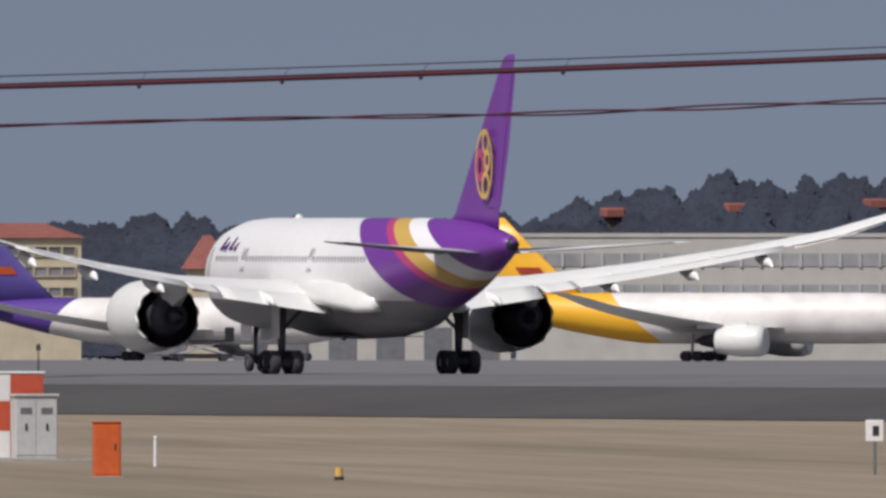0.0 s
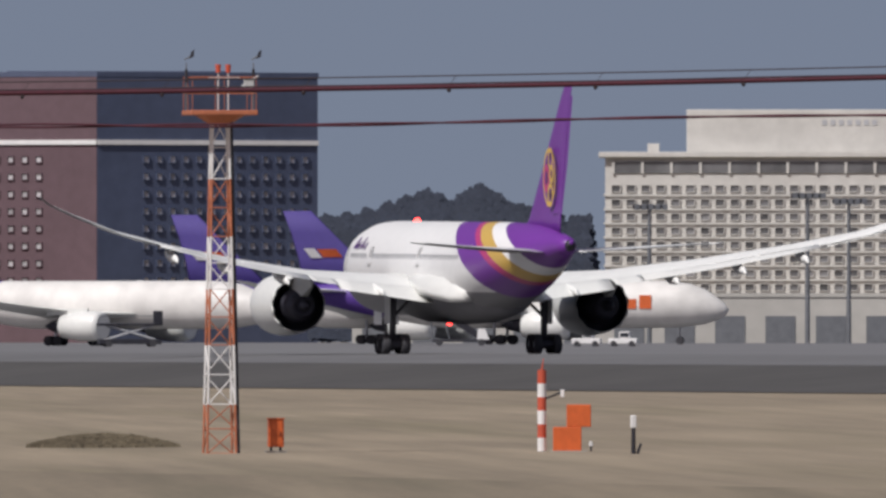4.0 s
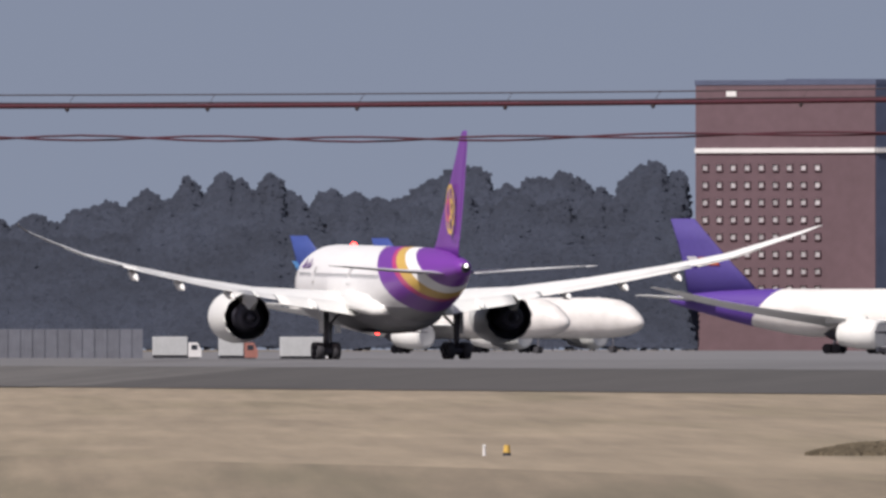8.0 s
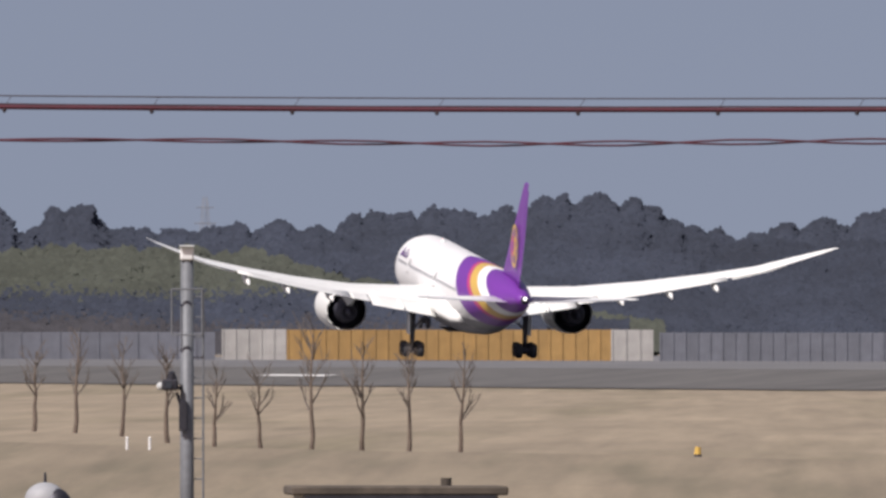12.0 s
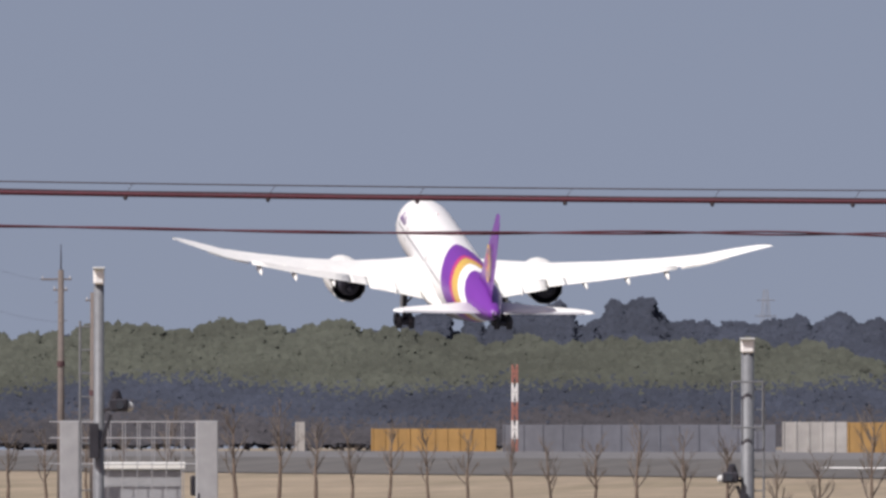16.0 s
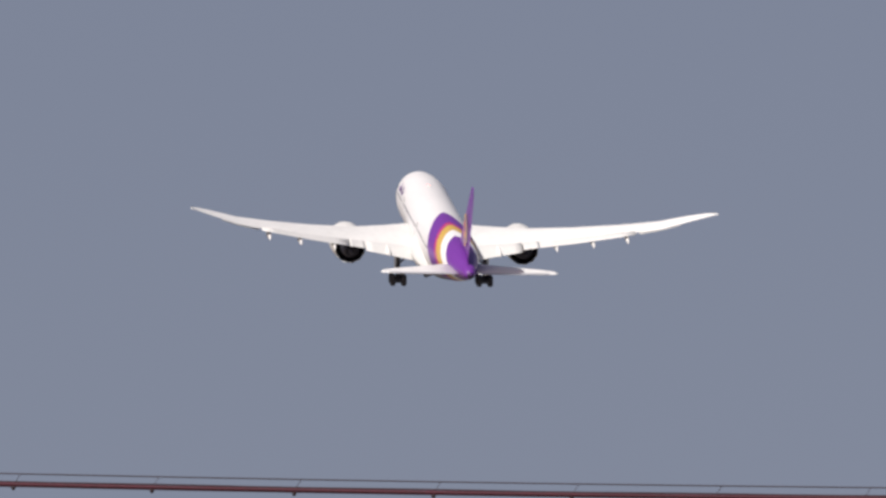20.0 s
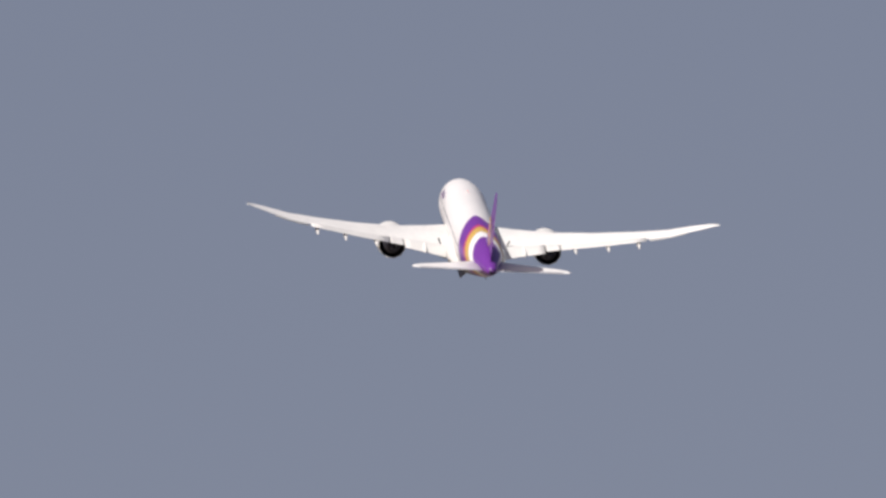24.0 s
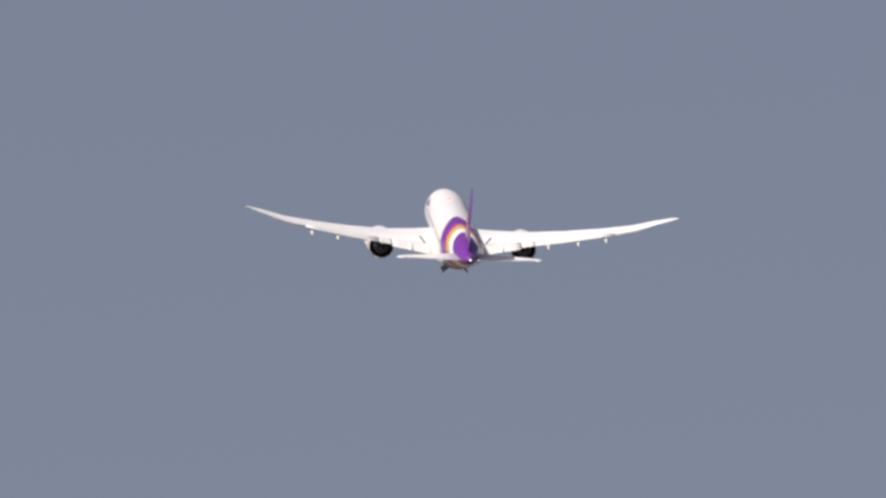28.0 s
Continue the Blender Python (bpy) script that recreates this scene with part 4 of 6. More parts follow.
def camera_pole(u, d, v, box_drop, flip, r, label):
    at = base_at(u, d)
    h = up(v, d) - at.z
    c = thing("camera_pole", at, label, "pole", "steel camera poles", rz=facing(at))
    part("shaft", tube((0, 0, -0.2), (0, 0, h - 0.28), r, r * 0.84, 16), GALV, c, "", True)
    part("head", box(-0.9 * r, 0.9 * r, -0.16, 0.2, h - 0.28, h, 0.03), OFFWHITE, c, "pale camera housing on the pole's top")
    part("head_hood", box(-r, r, -0.26, 0.22, h - 0.02, h + 0.02, 0.01), GREYWHITE, c)
    s = -1 if flip else 1
    part("climbing_rail", tube((0.32 * s, 0, h - 6.5), (0.32 * s, 0, h - 0.9), 0.025, 0.025, 6), GALV, c)
    for i in range(14):
        part("rung", tube((0.13 * s, 0, h - 1.0 - i * 0.4), (0.33 * s, 0, h - 1.0 - i * 0.4), 0.015, 0.015, 5), GALV, c)
    for i, z in enumerate((h - 0.85, h - 1.75) if r > 0.12 else ()):
        for x in (-0.3, 0.3):
            part("guard_bar", tube((x, -0.28, z), (x, 0.28, z), 0.02, 0.02, 5), GALV, c)
        part("guard_bar", tube((-0.3, -0.28, z), (0.3, -0.28, z), 0.02, 0.02, 5), GALV, c)
    for x in (-0.3, 0.3) if r > 0.12 else ():
        part("guard_upright", tube((x, -0.28, h - 1.75), (x, -0.28, h - 0.85), 0.02, 0.02, 5), GALV, c)
    arm = part("camera_arm", tube((0, 0, h - box_drop), (-0.34 * s, -0.1, h - box_drop + 0.1), 0.035, 0.03, 6), DARK, c)
    part("camera", box(-0.5 * s, -0.18 * s, -0.32, 0.05, h - box_drop, h - box_drop + 0.22, 0.03), DARK, arm, "dark camera on a short arm")
    bm = bmesh.new()
    bmesh.ops.create_uvsphere(bm, u_segments=14, v_segments=8, radius=0.085, matrix=Matrix.Translation((-0.52 * s, -0.1, h - box_drop + 0.08)))
    part("dome", bm, GREYWHITE, arm, "white camera dome", True)
    part("lamp", tube((-0.3 * s, -0.2, h - box_drop + 0.22), (-0.3 * s, -0.26, h - box_drop + 0.36), 0.11, 0.06, 10), DARK, arm, "small dark lamp")
    for a, b in (((-0.2, -0.05), (-0.12, -0.3)), ((-0.12, -0.3), (-0.05, -0.62))):
        part("hanging_cable", tube((a[0] * s, -0.2, h - box_drop + a[1]), (b[0] * s, -0.2, h - box_drop + b[1]), 0.035, 0.03, 6), DARK, arm)
    part("lens", tube((-0.36 * s, -0.32, h - box_drop + 0.11), (-0.36 * s, -0.4, h - box_drop + 0.11), 0.07, 0.07, 10), GLASS, arm)
    part("cable_box", box(-0.16, 0.0, -0.24, -0.14, h - box_drop - 0.8, h - box_drop - 0.2, 0.01), DARK, c)


camera_pole(-5318, 500, 180, 2.85, False, 0.15, "grey steel pole with camera housing and climbing guard")
camera_pole(-6466, 433, 305, 2.45, True, 0.105, "grey steel pole with a camera and a side rail")


def cage():
    d = 440
    at = base_at(-6406, d)
    top = up(35, d) - at.z
    c = thing("equipment_cage", at, "pale grey panelled cage of thin rails round a small cabin", "cage", rz=facing(at, 5))
    w, dep = 2.75, 2.4
    part("deck", box(-w / 2, w / 2, -dep / 2, dep / 2, top - 1.75, top - 1.62, 0.01), GALV, c)
    for x in (-w / 2 + 0.08, w / 2 - 0.08):
        for y in (-dep / 2 + 0.08, dep / 2 - 0.08):
            part("support_leg", tube((x, y, -0.2), (x, y, top - 1.75), 0.08, 0.08, 8), GALV, c)
    part("side_panel", box(-w / 2, -w / 2 + 0.33, -dep / 2 - 0.03, -dep / 2, top - 1.6, top, 0.01), PALEGREY, c, "solid pale grey side panel")
    part("side_panel", box(w / 2 - 0.38, w / 2, -dep / 2 - 0.03, -dep / 2, top - 1.6, top, 0.01), PALEGREY, c, "solid pale grey side panel")
    for y in (-dep / 2, dep / 2):
        for z in (top - 0.02, top - 0.3, top - 0.75):
            part("rail", tube((-w / 2 + 0.02, y, z), (w / 2 - 0.02, y, z), 0.012, 0.012, 5), PALEGREY, c)
        for i in range(9):
            x = -w / 2 + 0.33 + i * (w - 0.71) / 8
            part("upright", tube((x, y, top - 1.6), (x, y, top), 0.008, 0.008, 5), PALEGREY, c)
    cabin = part("cabin", box(-0.55, 0.8, -0.6, 0.7, top - 1.6, top - 0.85, 0.02), PALEGREY, c)
    part("cabin_roof", box(-0.62, 0.87, -0.68, 0.78, top - 0.85, top - 0.72, 0.02), WHITE, cabin, "bright white cabin roof")
    part("motor", box(0.95, 1.2, -0.9, -0.6, top - 1.3, top - 0.95, 0.02), DARK, c)
    # lamp dome beside it
    for u, dd, v, r in ((-5569, 400, -236, 0.3), (-6289, 420, -108, 0.3), (-6792, 420, -20, 0.2)):
        p = base_at(u, dd)
        h = up(v, dd) - p.z
        q = thing("dome_lamp", p, "pale grey domed lamp with a dark right side", "lamp", "domed lamps")
        part("pole", tube((0, 0, -0.1), (0, 0, h - 0.3), 0.06, 0.05, 8), DARK, q)
        bm = bmesh.new()
        bmesh.ops.create_uvsphere(bm, u_segments=18, v_segments=10, radius=r, matrix=Matrix.Translation((0, 0, h - r)) @ Matrix.Diagonal((1.1, 1.1, 0.95, 1)))
        part("dome", bm, PALEGREY, q, "pale grey dome", True)
        bm = bmesh.new()
        bmesh.ops.create_uvsphere(bm, u_segments=16, v_segments=9, radius=0.85 * r, matrix=Matrix.Translation((0.5 * r, -0.4 * r, h - 1.2 * r)))
        part("dark_side", bm, DARK, q, "dark right side of the lamp", True)
        part("spike", tube((0, 0, h - 0.05), (0, 0, h + 0.14), 0.03, 0.02, 6), DARK, q)


cage()


def floodlight_pair(u, d, v):
    """Two round lamp heads on one pale post, turned apart."""
    p = base_at(u, d)
    h = up(v, d) - p.z
    q = thing("twin_floodlight", p, "two white round floodlights on a pale post", "lamp", "domed lamps", rz=facing(p))
    part("post", tube((0, 0, -0.1), (0, 0, h - 0.28), 0.09, 0.075, 10), PALEGREY, q)
    part("cross_bar", tube((-0.24, 0, h - 0.16), (0.14, 0, h - 0.2), 0.03, 0.03, 6), GALV, q)
    for x, turn in ((-0.26, -0.9), (0.06, 0.5)):
        head = part("lamp_head", tube((x - 0.12 * turn, 0.12, h - 0.1), (x + 0.08 * turn, -0.1, h - 0.2), 0.1, 0.17, 16), OFFWHITE, q, "white lamp head")
        part("lens", tube((x + 0.08 * turn, -0.1, h - 0.2), (x + 0.1 * turn, -0.12, h - 0.21), 0.16, 0.15, 16), JOINT if turn > 0 else OFFWHITE, head, "dark red lamp glass" if turn > 0 else "white lamp cover")


floodlight_pair(-6930, 430, 158)


def dark_shed():
    d = 450
    at = base_at(-4949, d)
    top = up(-244, d) - at.z
    c = thing("shed", at, "small shed with a flat dark weathered roof", "shed", rz=facing(at, 3))
    part("wall", box(-1.75, 1.75, -1.4, 1.4, -0.2, top - 0.15, 0.01), CONCRETE, c)
    part("roof", box(-1.92, 1.92, -1.6, 1.6, top - 0.16, top, 0.03), DARKROOF, c, "flat brown-black roof")
    part("parapet", box(-1.7, 1.7, -1.63, -1.6, top - 0.3, top - 0.16), DARK, c)
    part("vent", tube((0.9, 0, top), (0.9, 0, top + 0.14), 0.1, 0.1, 10), DARKROOF, c)


DARKROOF = mat("weathered_roof", (0.074, 0.0609, 0.0478), 0.9, 0, 0.3, 4, 0.8, 0.01)
dark_shed()


def utility_poles():
    rng = random.Random(8)
    # bearing, top, tip rod, cross arms (drop, left, right)
    spots = ((-7112, 308, 0.0, ((0.35, 0.55, 0.2),)), (-7075, 300, 0.0, ((0.7, 0.6, 0.6),)), (-6970, 354, 1.25, ((0.5, 0.3, 0.3), (1.6, 0.5, 0.3))), (-6886, 328, 1.7, ((0.3, 0.85, 0.95),)), (-6843, 376, 0.0, ((0.3, 0.25, 0.65),)),
             (-6811, 338, 0.0, ((0.15, 0.1, 0.7), (1.75, 0.15, 0.35))), (-6722, 354, 1.45, ((0.25, 0.45, 0.45),)), (-6533, 302, 0.95, ((0.35, 0.75, 0.4), (0.75, 0.3, 0.25))), (-6476, 262, 0.0, ((0.3, 0.3, 0.3),)))
    for k, (u, v, rod, arms) in enumerate(spots):
        d = 846 + 14 * k
        at = base_at(u, d)
        h = up(v, d) - at.z
        c = thing("utility_pole", at, "weathered brown utility pole with thin cross arms", "pole", "utility poles", rz=facing(at, rng.uniform(-14, 14)))
        part("shaft", tube((0, 0, -0.2), (0, 0, h), 0.16, 0.105, 12), POLEWOOD, c, "", True)
        if rod:
            part("tip_rod", tube((0, 0, h), (0, 0, h + rod), 0.085 if k == 3 else 0.03, 0.07 if k == 3 else 0.015, 8), PALEGREY if k == 3 else DARK, c)
        for drop, left, right in arms:
            arm = part("cross_arm", box(-left, right, -0.03, 0.03, h - drop - 0.03, h - drop + 0.03, 0.008), POLEWOOD, c)
            for x in (-left + 0.06, right - 0.06):
                part("insulator", tube((x, 0, h - drop + 0.03), (x, 0, h - drop + 0.13), 0.03, 0.02, 8), GREYPAINT, arm, "grey insulator")
        if k == 3:   # a platform with drums, and a pale hooked lamp on the extended top
            part("hook", tube((0, 0, h + rod), (0.12, -0.05, h + rod + 0.05), 0.05, 0.07, 8), DARK, c)
            deck = part("bracket", box(-0.82, 1.24, -0.25, 0.25, h - 0.5, h - 0.4, 0.02), POLEWOOD, c, "plank platform slung between poles")
            part("end_piece", box(0.85, 1.26, -0.22, 0.22, h - 0.62, h - 0.5, 0.04), PALEGREY, deck)
            part("transformer", tube((0.05, -0.1, h - 0.28), (0.38, -0.1, h - 0.26), 0.12, 0.13, 14), OFFWHITE, deck, "small white drum")
            part("transformer", tube((0.42, -0.1, h - 0.25), (0.78, -0.1, h - 0.28), 0.15, 0.12, 14), OFFWHITE, deck, "small white drum")
            for x0, x1 in ((-0.3, 0.0), (0.6, 0.95)):
                part("strut", tube((x0, 0, h - 0.5), (x1, 0, h - 1.1), 0.03, 0.03, 6), POLEWOOD, deck)
        if k == 4:
            part("cable_joint", tube((0.02, -0.15, h - 2.35), (0.02, -0.15, h - 1.6), 0.14, 0.12, 12), JOINT, c, "dark red-brown cable joint")
        for i in range(9):
            s = 1 if i % 2 else -1
            part("step_bolt", tube((0, 0, h - 1.2 - i * 0.7), (0.22 * s, 0, h - 1.2 - i * 0.7), 0.014, 0.014, 4), POLEWOOD, c)
        for i in range(1):
            z = h - 1.4 - k * 0.3
            part("strap", tube((0, 0, z - 0.1), (0, 0, z + 0.1), 0.15 + 0.005 * i, 0.15 + 0.005 * i, 12), JOINT, c, "dark strap round the pole")
        if k in (0, 2, 6):
            drop = h - (up({0: 262, 2: 226, 6: 190}[k], d) - at.z)
            x = {0: -0.4, 2: -0.5, 6: -0.3}[k]
            lamp = part("lamp_bracket", tube((0, 0, h - drop - 0.2), (x, -0.05, h - drop - 0.12), 0.03, 0.03, 6), JOINT, c)
            part("lamp_hood", tube((x, -0.05, h - drop), (x, -0.05, h - drop + 0.17), 0.2, 0.1, 12), OFFWHITE, lamp, "white lamp hood")
            part("lamp_bowl", tube((x, -0.05, h - drop - 0.2), (x, -0.05, h - drop), 0.12, 0.2, 12), JOINT, lamp, "dark red lamp bowl")
        if k == 6:
            arm = part("side_arm", tube((0, 0, h - 4.6), (1.2, 0, h - 4.5), 0.035, 0.03, 6), GALV, c)
            part("arm_head", box(0.9, 1.25, -0.08, 0.08, h - 4.58, h - 4.46, 0.02), GALV, arm)
    # one slack wire from pole to pole
    ends = []
    for k, (u, v, rod, arms) in enumerate(spots):
        d = 846 + 14 * k
        at = base_at(u, d)
        ends.append(Vector((at.x, at.y, up(v, d) - 0.45)))
    for drop in (0.0, 1.5):
        for a, b in zip(ends[2:], ends[3:-1]):
            mid = (a + b) / 2
            at = Vector((mid.x, mid.y, mid.z - drop))
            w = thing("slack_wire", at, "thin dark wire slung between utility poles", "wire", "pole wires")
            pts = [a.lerp(b, i / 10) - Vector((0, 0, drop + 0.2 * (1 - (2 * i / 10 - 1) ** 2))) - at for i in range(11)]
            part("strand", cable_tube(pts, 0.0035, 4), WIREDARK, w)


utility_poles()


def bare_tree_meshes(seed):
    rng = random.Random(seed)
    trunk, twigs = bmesh.new(), bmesh.new()

    def grow(p, way, length, r, level):
        mid = p + way * length * 0.5
        q = mid + (way + Vector((rng.uniform(-0.2, 0.2), rng.uniform(-0.2, 0.2), 0.18))).normalized() * length * 0.5
        tube(p, mid, r, r * 0.75, 5 if level < 1 else 4, twigs, caps=False)
        tube(mid, q, r * 0.75, r * 0.4, 5 if level < 1 else 4, twigs, caps=False)
        if level < 2:
            for i in range(4 if level == 0 else 3):
                a = rng.uniform(0, 6.28)
                side = Vector((math.cos(a), math.sin(a), rng.uniform(0.2, 0.8)))
                grow(p.lerp(q, rng.uniform(0.3, 0.95)), (way + side * rng.uniform(0.4, 0.8)).normalized(), length * rng.uniform(0.4, 0.65), r * 0.45, level + 1)

    # the stem runs up to the tip, with boughs from a third of its height
    p, height = Vector((0, 0, -0.1)), rng.uniform(2.7, 3.2)
    for i in range(6):
        q = Vector((p.x + rng.uniform(-0.06, 0.06), p.y + rng.uniform(-0.06, 0.06), -0.1 + height * (i + 1) / 6))
        tube(p, q, 0.085 * (1 - i / 6.6), 0.085 * (1 - (i + 1) / 6.6), 6, trunk, caps=False)
        for n in range((0, 0, 2, 3, 4, 4)[i]):
            a = rng.uniform(0, 6.28)
            way = Vector((math.cos(a), math.sin(a), rng.uniform(1.0, 1.9))).normalized()
            grow(p.lerp(q, rng.random()), way, height * rng.uniform(0.2, 0.34) * (1.15 - i / 9), 0.036 * (1 - i / 9), 0)
        p = q
    out = []
    for bm, nm in ((trunk, "trunk"), (twigs, "branches")):
        me = bpy.data.meshes.new(nm)
        bm.to_mesh(me)
        bm.free()
        me.materials.append(BARK if nm == "trunk" else TWIG)
        out.append(me)
    return out


def bare_trees():
    kinds = [bare_tree_meshes(s) for s in (3, 11, 17, 23, 31)]
    rng = random.Random(5)
    spots = [(-4834, 186), (-4926, 193), (-5008, 190), (-5099, 187), (-5187, 184), (-5270, 175), (-5352, 169), (-5434, 157), (-5517, 151), (-5589, 148), (-5667, 143), (-5737, 135), (-5810, 130), (-5884, 124), (-5952, 121)]
    spots += [(-6019 - 67 * i + rng.uniform(-6, 6), 117 + rng.uniform(-2, 3)) for i in range(14)]
    for k, (u, dep) in enumerate(spots):
        at = stand(u, dep)
        c = thing("bare_tree", at, "slender leafless young tree on the grass strip", "tree", "row of bare trees", rz=rng.uniform(0, 360))
        size = (1.15 if k < 6 else 1.25 if k < 15 else 1.4) * rng.uniform(0.85, 1.15)
        c.scale = (size, size, size * rng.uniform(0.95, 1.15))
        tr, br = kinds[k % 5]
        for nm, me in (("trunk", tr), ("crown", br)):
            o = new(nm, me)
            o.parent = c


bare_trees()


def shrub_mound():
    """Low dark scrub in a shallow hollow of the grass."""
    rng = random.Random(12)
    at = stand(-2690, 196)
    bm = bmesh.new()
    loft([[(2.35 * r * math.cos(a), 5.0 * r * math.sin(a), z) for a in (i * math.pi / 16 for i in range(32))] for r, z in ((1.0, -0.1), (0.97, 0.03), (0.85, 0.14), (0.65, 0.23), (0.35, 0.3), (0.1, 0.33))], bm)
    for i in range(6000):
        a, r = rng.uniform(0, 2 * math.pi), math.sqrt(rng.random())
        x, y = 2.35 * r * math.cos(a), 5.0 * r * math.sin(a)
        h = 0.62 * (1 - r * r) * rng.uniform(0.75, 1.15) + 0.06
        m = Matrix.Translation((x, y, h * 0.5)) @ Euler((1.2 + rng.uniform(-0.35, 0.35), rng.uniform(-0.3, 0.3), rng.uniform(-0.6, 0.6))).to_matrix().to_4x4()
        bmesh.ops.create_grid(bm, x_segments=1, y_segments=1, size=rng.uniform(0.03, 0.08), matrix=m)
    ob = part("low_scrub", bm, SCRUB)
    ob.matrix_basis = Matrix.Translation(at) @ pose(0, 0, 0, 0, 0, facing(at))
    tagged(ob, "low dark brown scrub in a hollow of the grass", "shrub", "", "stuff")


SCRUB = mat("brown_scrub", (0.105, 0.086, 0.056), 0.95, 0, 0.2, 3, 0.5, 0, 0, 0.1)
shrub_mound()


# ---- beyond the runway ----
def hull_paint(name, front, rear, edge, slope):
    """Two-coloured hull whose rear colour begins at a sloping line."""
    m = mat(name, front, 0.5, 0, 0.10, 0.5, 0.12)
    n, l = m.node_tree.nodes, m.node_tree.links
    bsdf = n["Principled BSDF"]
    base = bsdf.inputs["Base Color"].links[0].from_socket
    tc = n.new("ShaderNodeTexCoord")
    dot = n.new("ShaderNodeVectorMath")
    dot.operation = "DOT_PRODUCT"
    dot.inputs[1].default_value = (0, -1, slope)
    l.new(tc.outputs["Object"], dot.inputs[0])
    gt = n.new("ShaderNodeMath")
    gt.operation = "GREATER_THAN"
    gt.inputs[1].default_value = edge
    l.new(dot.outputs["Value"], gt.inputs[0])
    mix = n.new("ShaderNodeMix")
    mix.data_type = "RGBA"
    mix.inputs[7].default_value = (*rear, 1)
    l.new(gt.outputs[0], mix.inputs[0]), l.new(base, mix.inputs[6])
    l.new(mix.outputs[2], bsdf.inputs["Base Color"])
    return m


PURPLEHULL = hull_paint("white_and_purple_hull", (0.62, 0.61, 0.585), (0.08, 0.035, 0.24), 47, 0.9)
YELLOWHULL = hull_paint("white_and_yellow_hull", (0.62, 0.61, 0.585), (0.75, 0.40, 0.02), 31.3, -1.09)
WHITEHULL = hull_paint("white_hull", (0.62, 0.61, 0.585), (0.64, 0.64, 0.63), 60, 0.5)


def parked_airliner(u_tail, d, turn, scale, hull, finm, marks, label, titled=False):
    """An airliner at rest, its fin tip at bearing u_tail, nose to the right of the view."""
    b = PSI + u_tail / K
    heading = b + radians(90 + turn)
    tail = polar(u_tail, d)
    nose = Vector((math.sin(heading), math.cos(heading), 0))
    at = tail + nose * 56 * scale
    at.z = ground_z(at.x, at.y) + 0.06
    c = thing("parked_airliner", at, label, "airplane", "parked airliners", rz=-math.degrees(heading))
    c.scale = (scale, scale, scale)
    fuselage = part("fuselage", loft(hull_rings([h[0] for h in HULL][::1], 24)), hull, c, "", True)
    for side in (-1, 1):
        rings = [wing_ring(x, side) for x in (2.3, 5.5, 9.75, 15, 20, 24, 27, 28.8, 29.6)]
        wing = part("wing", loft([[(p[0], p[1], p[2] * 0.75 + 0.6) for p in r] for r in rings]), WINGGREY, c, "", True)
        engine = part("engine", turned([(-18.8, 1.3), (-18.75, 1.6), (-19.6, 1.85), (-22, 1.85), (-24.6, 1.45), (-24.7, 1.3)], (side * 9.75, 2.4), 20), WHITE, c, "", True)
        part("core_cowl", turned([(-24.5, 1.0), (-26.4, 0.6), (-27.4, 0.05)], (side * 9.75, 2.4), 14), DARK, engine)
        part("pylon", box(side * 9.75 - 0.2, side * 9.75 + 0.2, -27, -21, 3.8, 4.6), WHITE, engine)
        rr = []
        for x, le, cc, z, th in ((0.6, 47.4, 6.4, 6.5, 0.6), (4.5, 50.3, 4.6, 6.85, 0.4), (9.0, 53.6, 2.6, 7.2, 0.2)):
            rr.append([(side * x, -(le + k * cc), z + h) for k, h in foil(cc, th)])
        part("tailplane", loft(rr), WINGGREY, c, "", True)
        leg = part("main_gear", tube((side * 4.9, -29, 0.6), (side * 4.9, -29, 3.2), 0.2, 0.2, 8), STEEL, c)
        for x in (-0.6, 0.6):
            for y in (-0.7, 0.7):
                part("tyre", tube((side * 4.9 + x - 0.22, -29 + y, 0.62), (side * 4.9 + x + 0.22, -29 + y, 0.62), 0.62, 0.62, 14), RUBBER, leg)
    leg = part("nose_gear", tube((0, -6.2, 0.5), (0, -6.2, 2.4), 0.12, 0.12, 8), STEEL, c)
    for x in (-0.34, 0.34):
        part("tyre", tube((x - 0.15, -6.2, 0.5), (x + 0.15, -6.2, 0.5), 0.5, 0.5, 12), RUBBER, leg)
    rr = []
    for z, le, cc, th in ((7.3, 43.0, 11.2, 0.75), (11, 47.3, 7.6, 0.55), (14, 50.4, 5.4, 0.4), (16.8, 53.2, 3.6, 0.2)):
        rr.append([(h, -(le + k * cc), z) for k, h in foil(cc, th)])
    fin = part("fin", loft(rr), finm, c, "", True)
    for (s0, s1, z0, z1, material) in marks:
        sl = 0.82
        for side in (-1, 1):
            bm = bmesh.new()
            bm.faces.new([bm.verts.new((side * 0.42, -(s + sl * (z - 10)), z)) for s, z in ((s0, z0), (s1, z0), (s1, z1), (s0, z1))])
            bmesh.ops.solidify(bm, geom=list(bm.faces), thickness=0.05)
            part("fin_mark", bm, material, fin, "coloured mark on the fin")
    if titled:
        for s0, s1, material in ((13.8, 18.6, DEEPPURPLE), (9.4, 13.2, ORANGE)):
            for side in (-1, 1):
                for i in range(4 if material is DEEPPURPLE else 2):
                    w = (s1 - s0) / (4 if material is DEEPPURPLE else 2)
                    sx = s0 + i * w
                    part("title_bar", box(side * 2.86, side * 2.93, -sx - w * 0.8, -sx, 4.5, 5.7 + (0.5 if i % 3 == 0 else 0)), material, fuselage, "lettering bar")
    return c


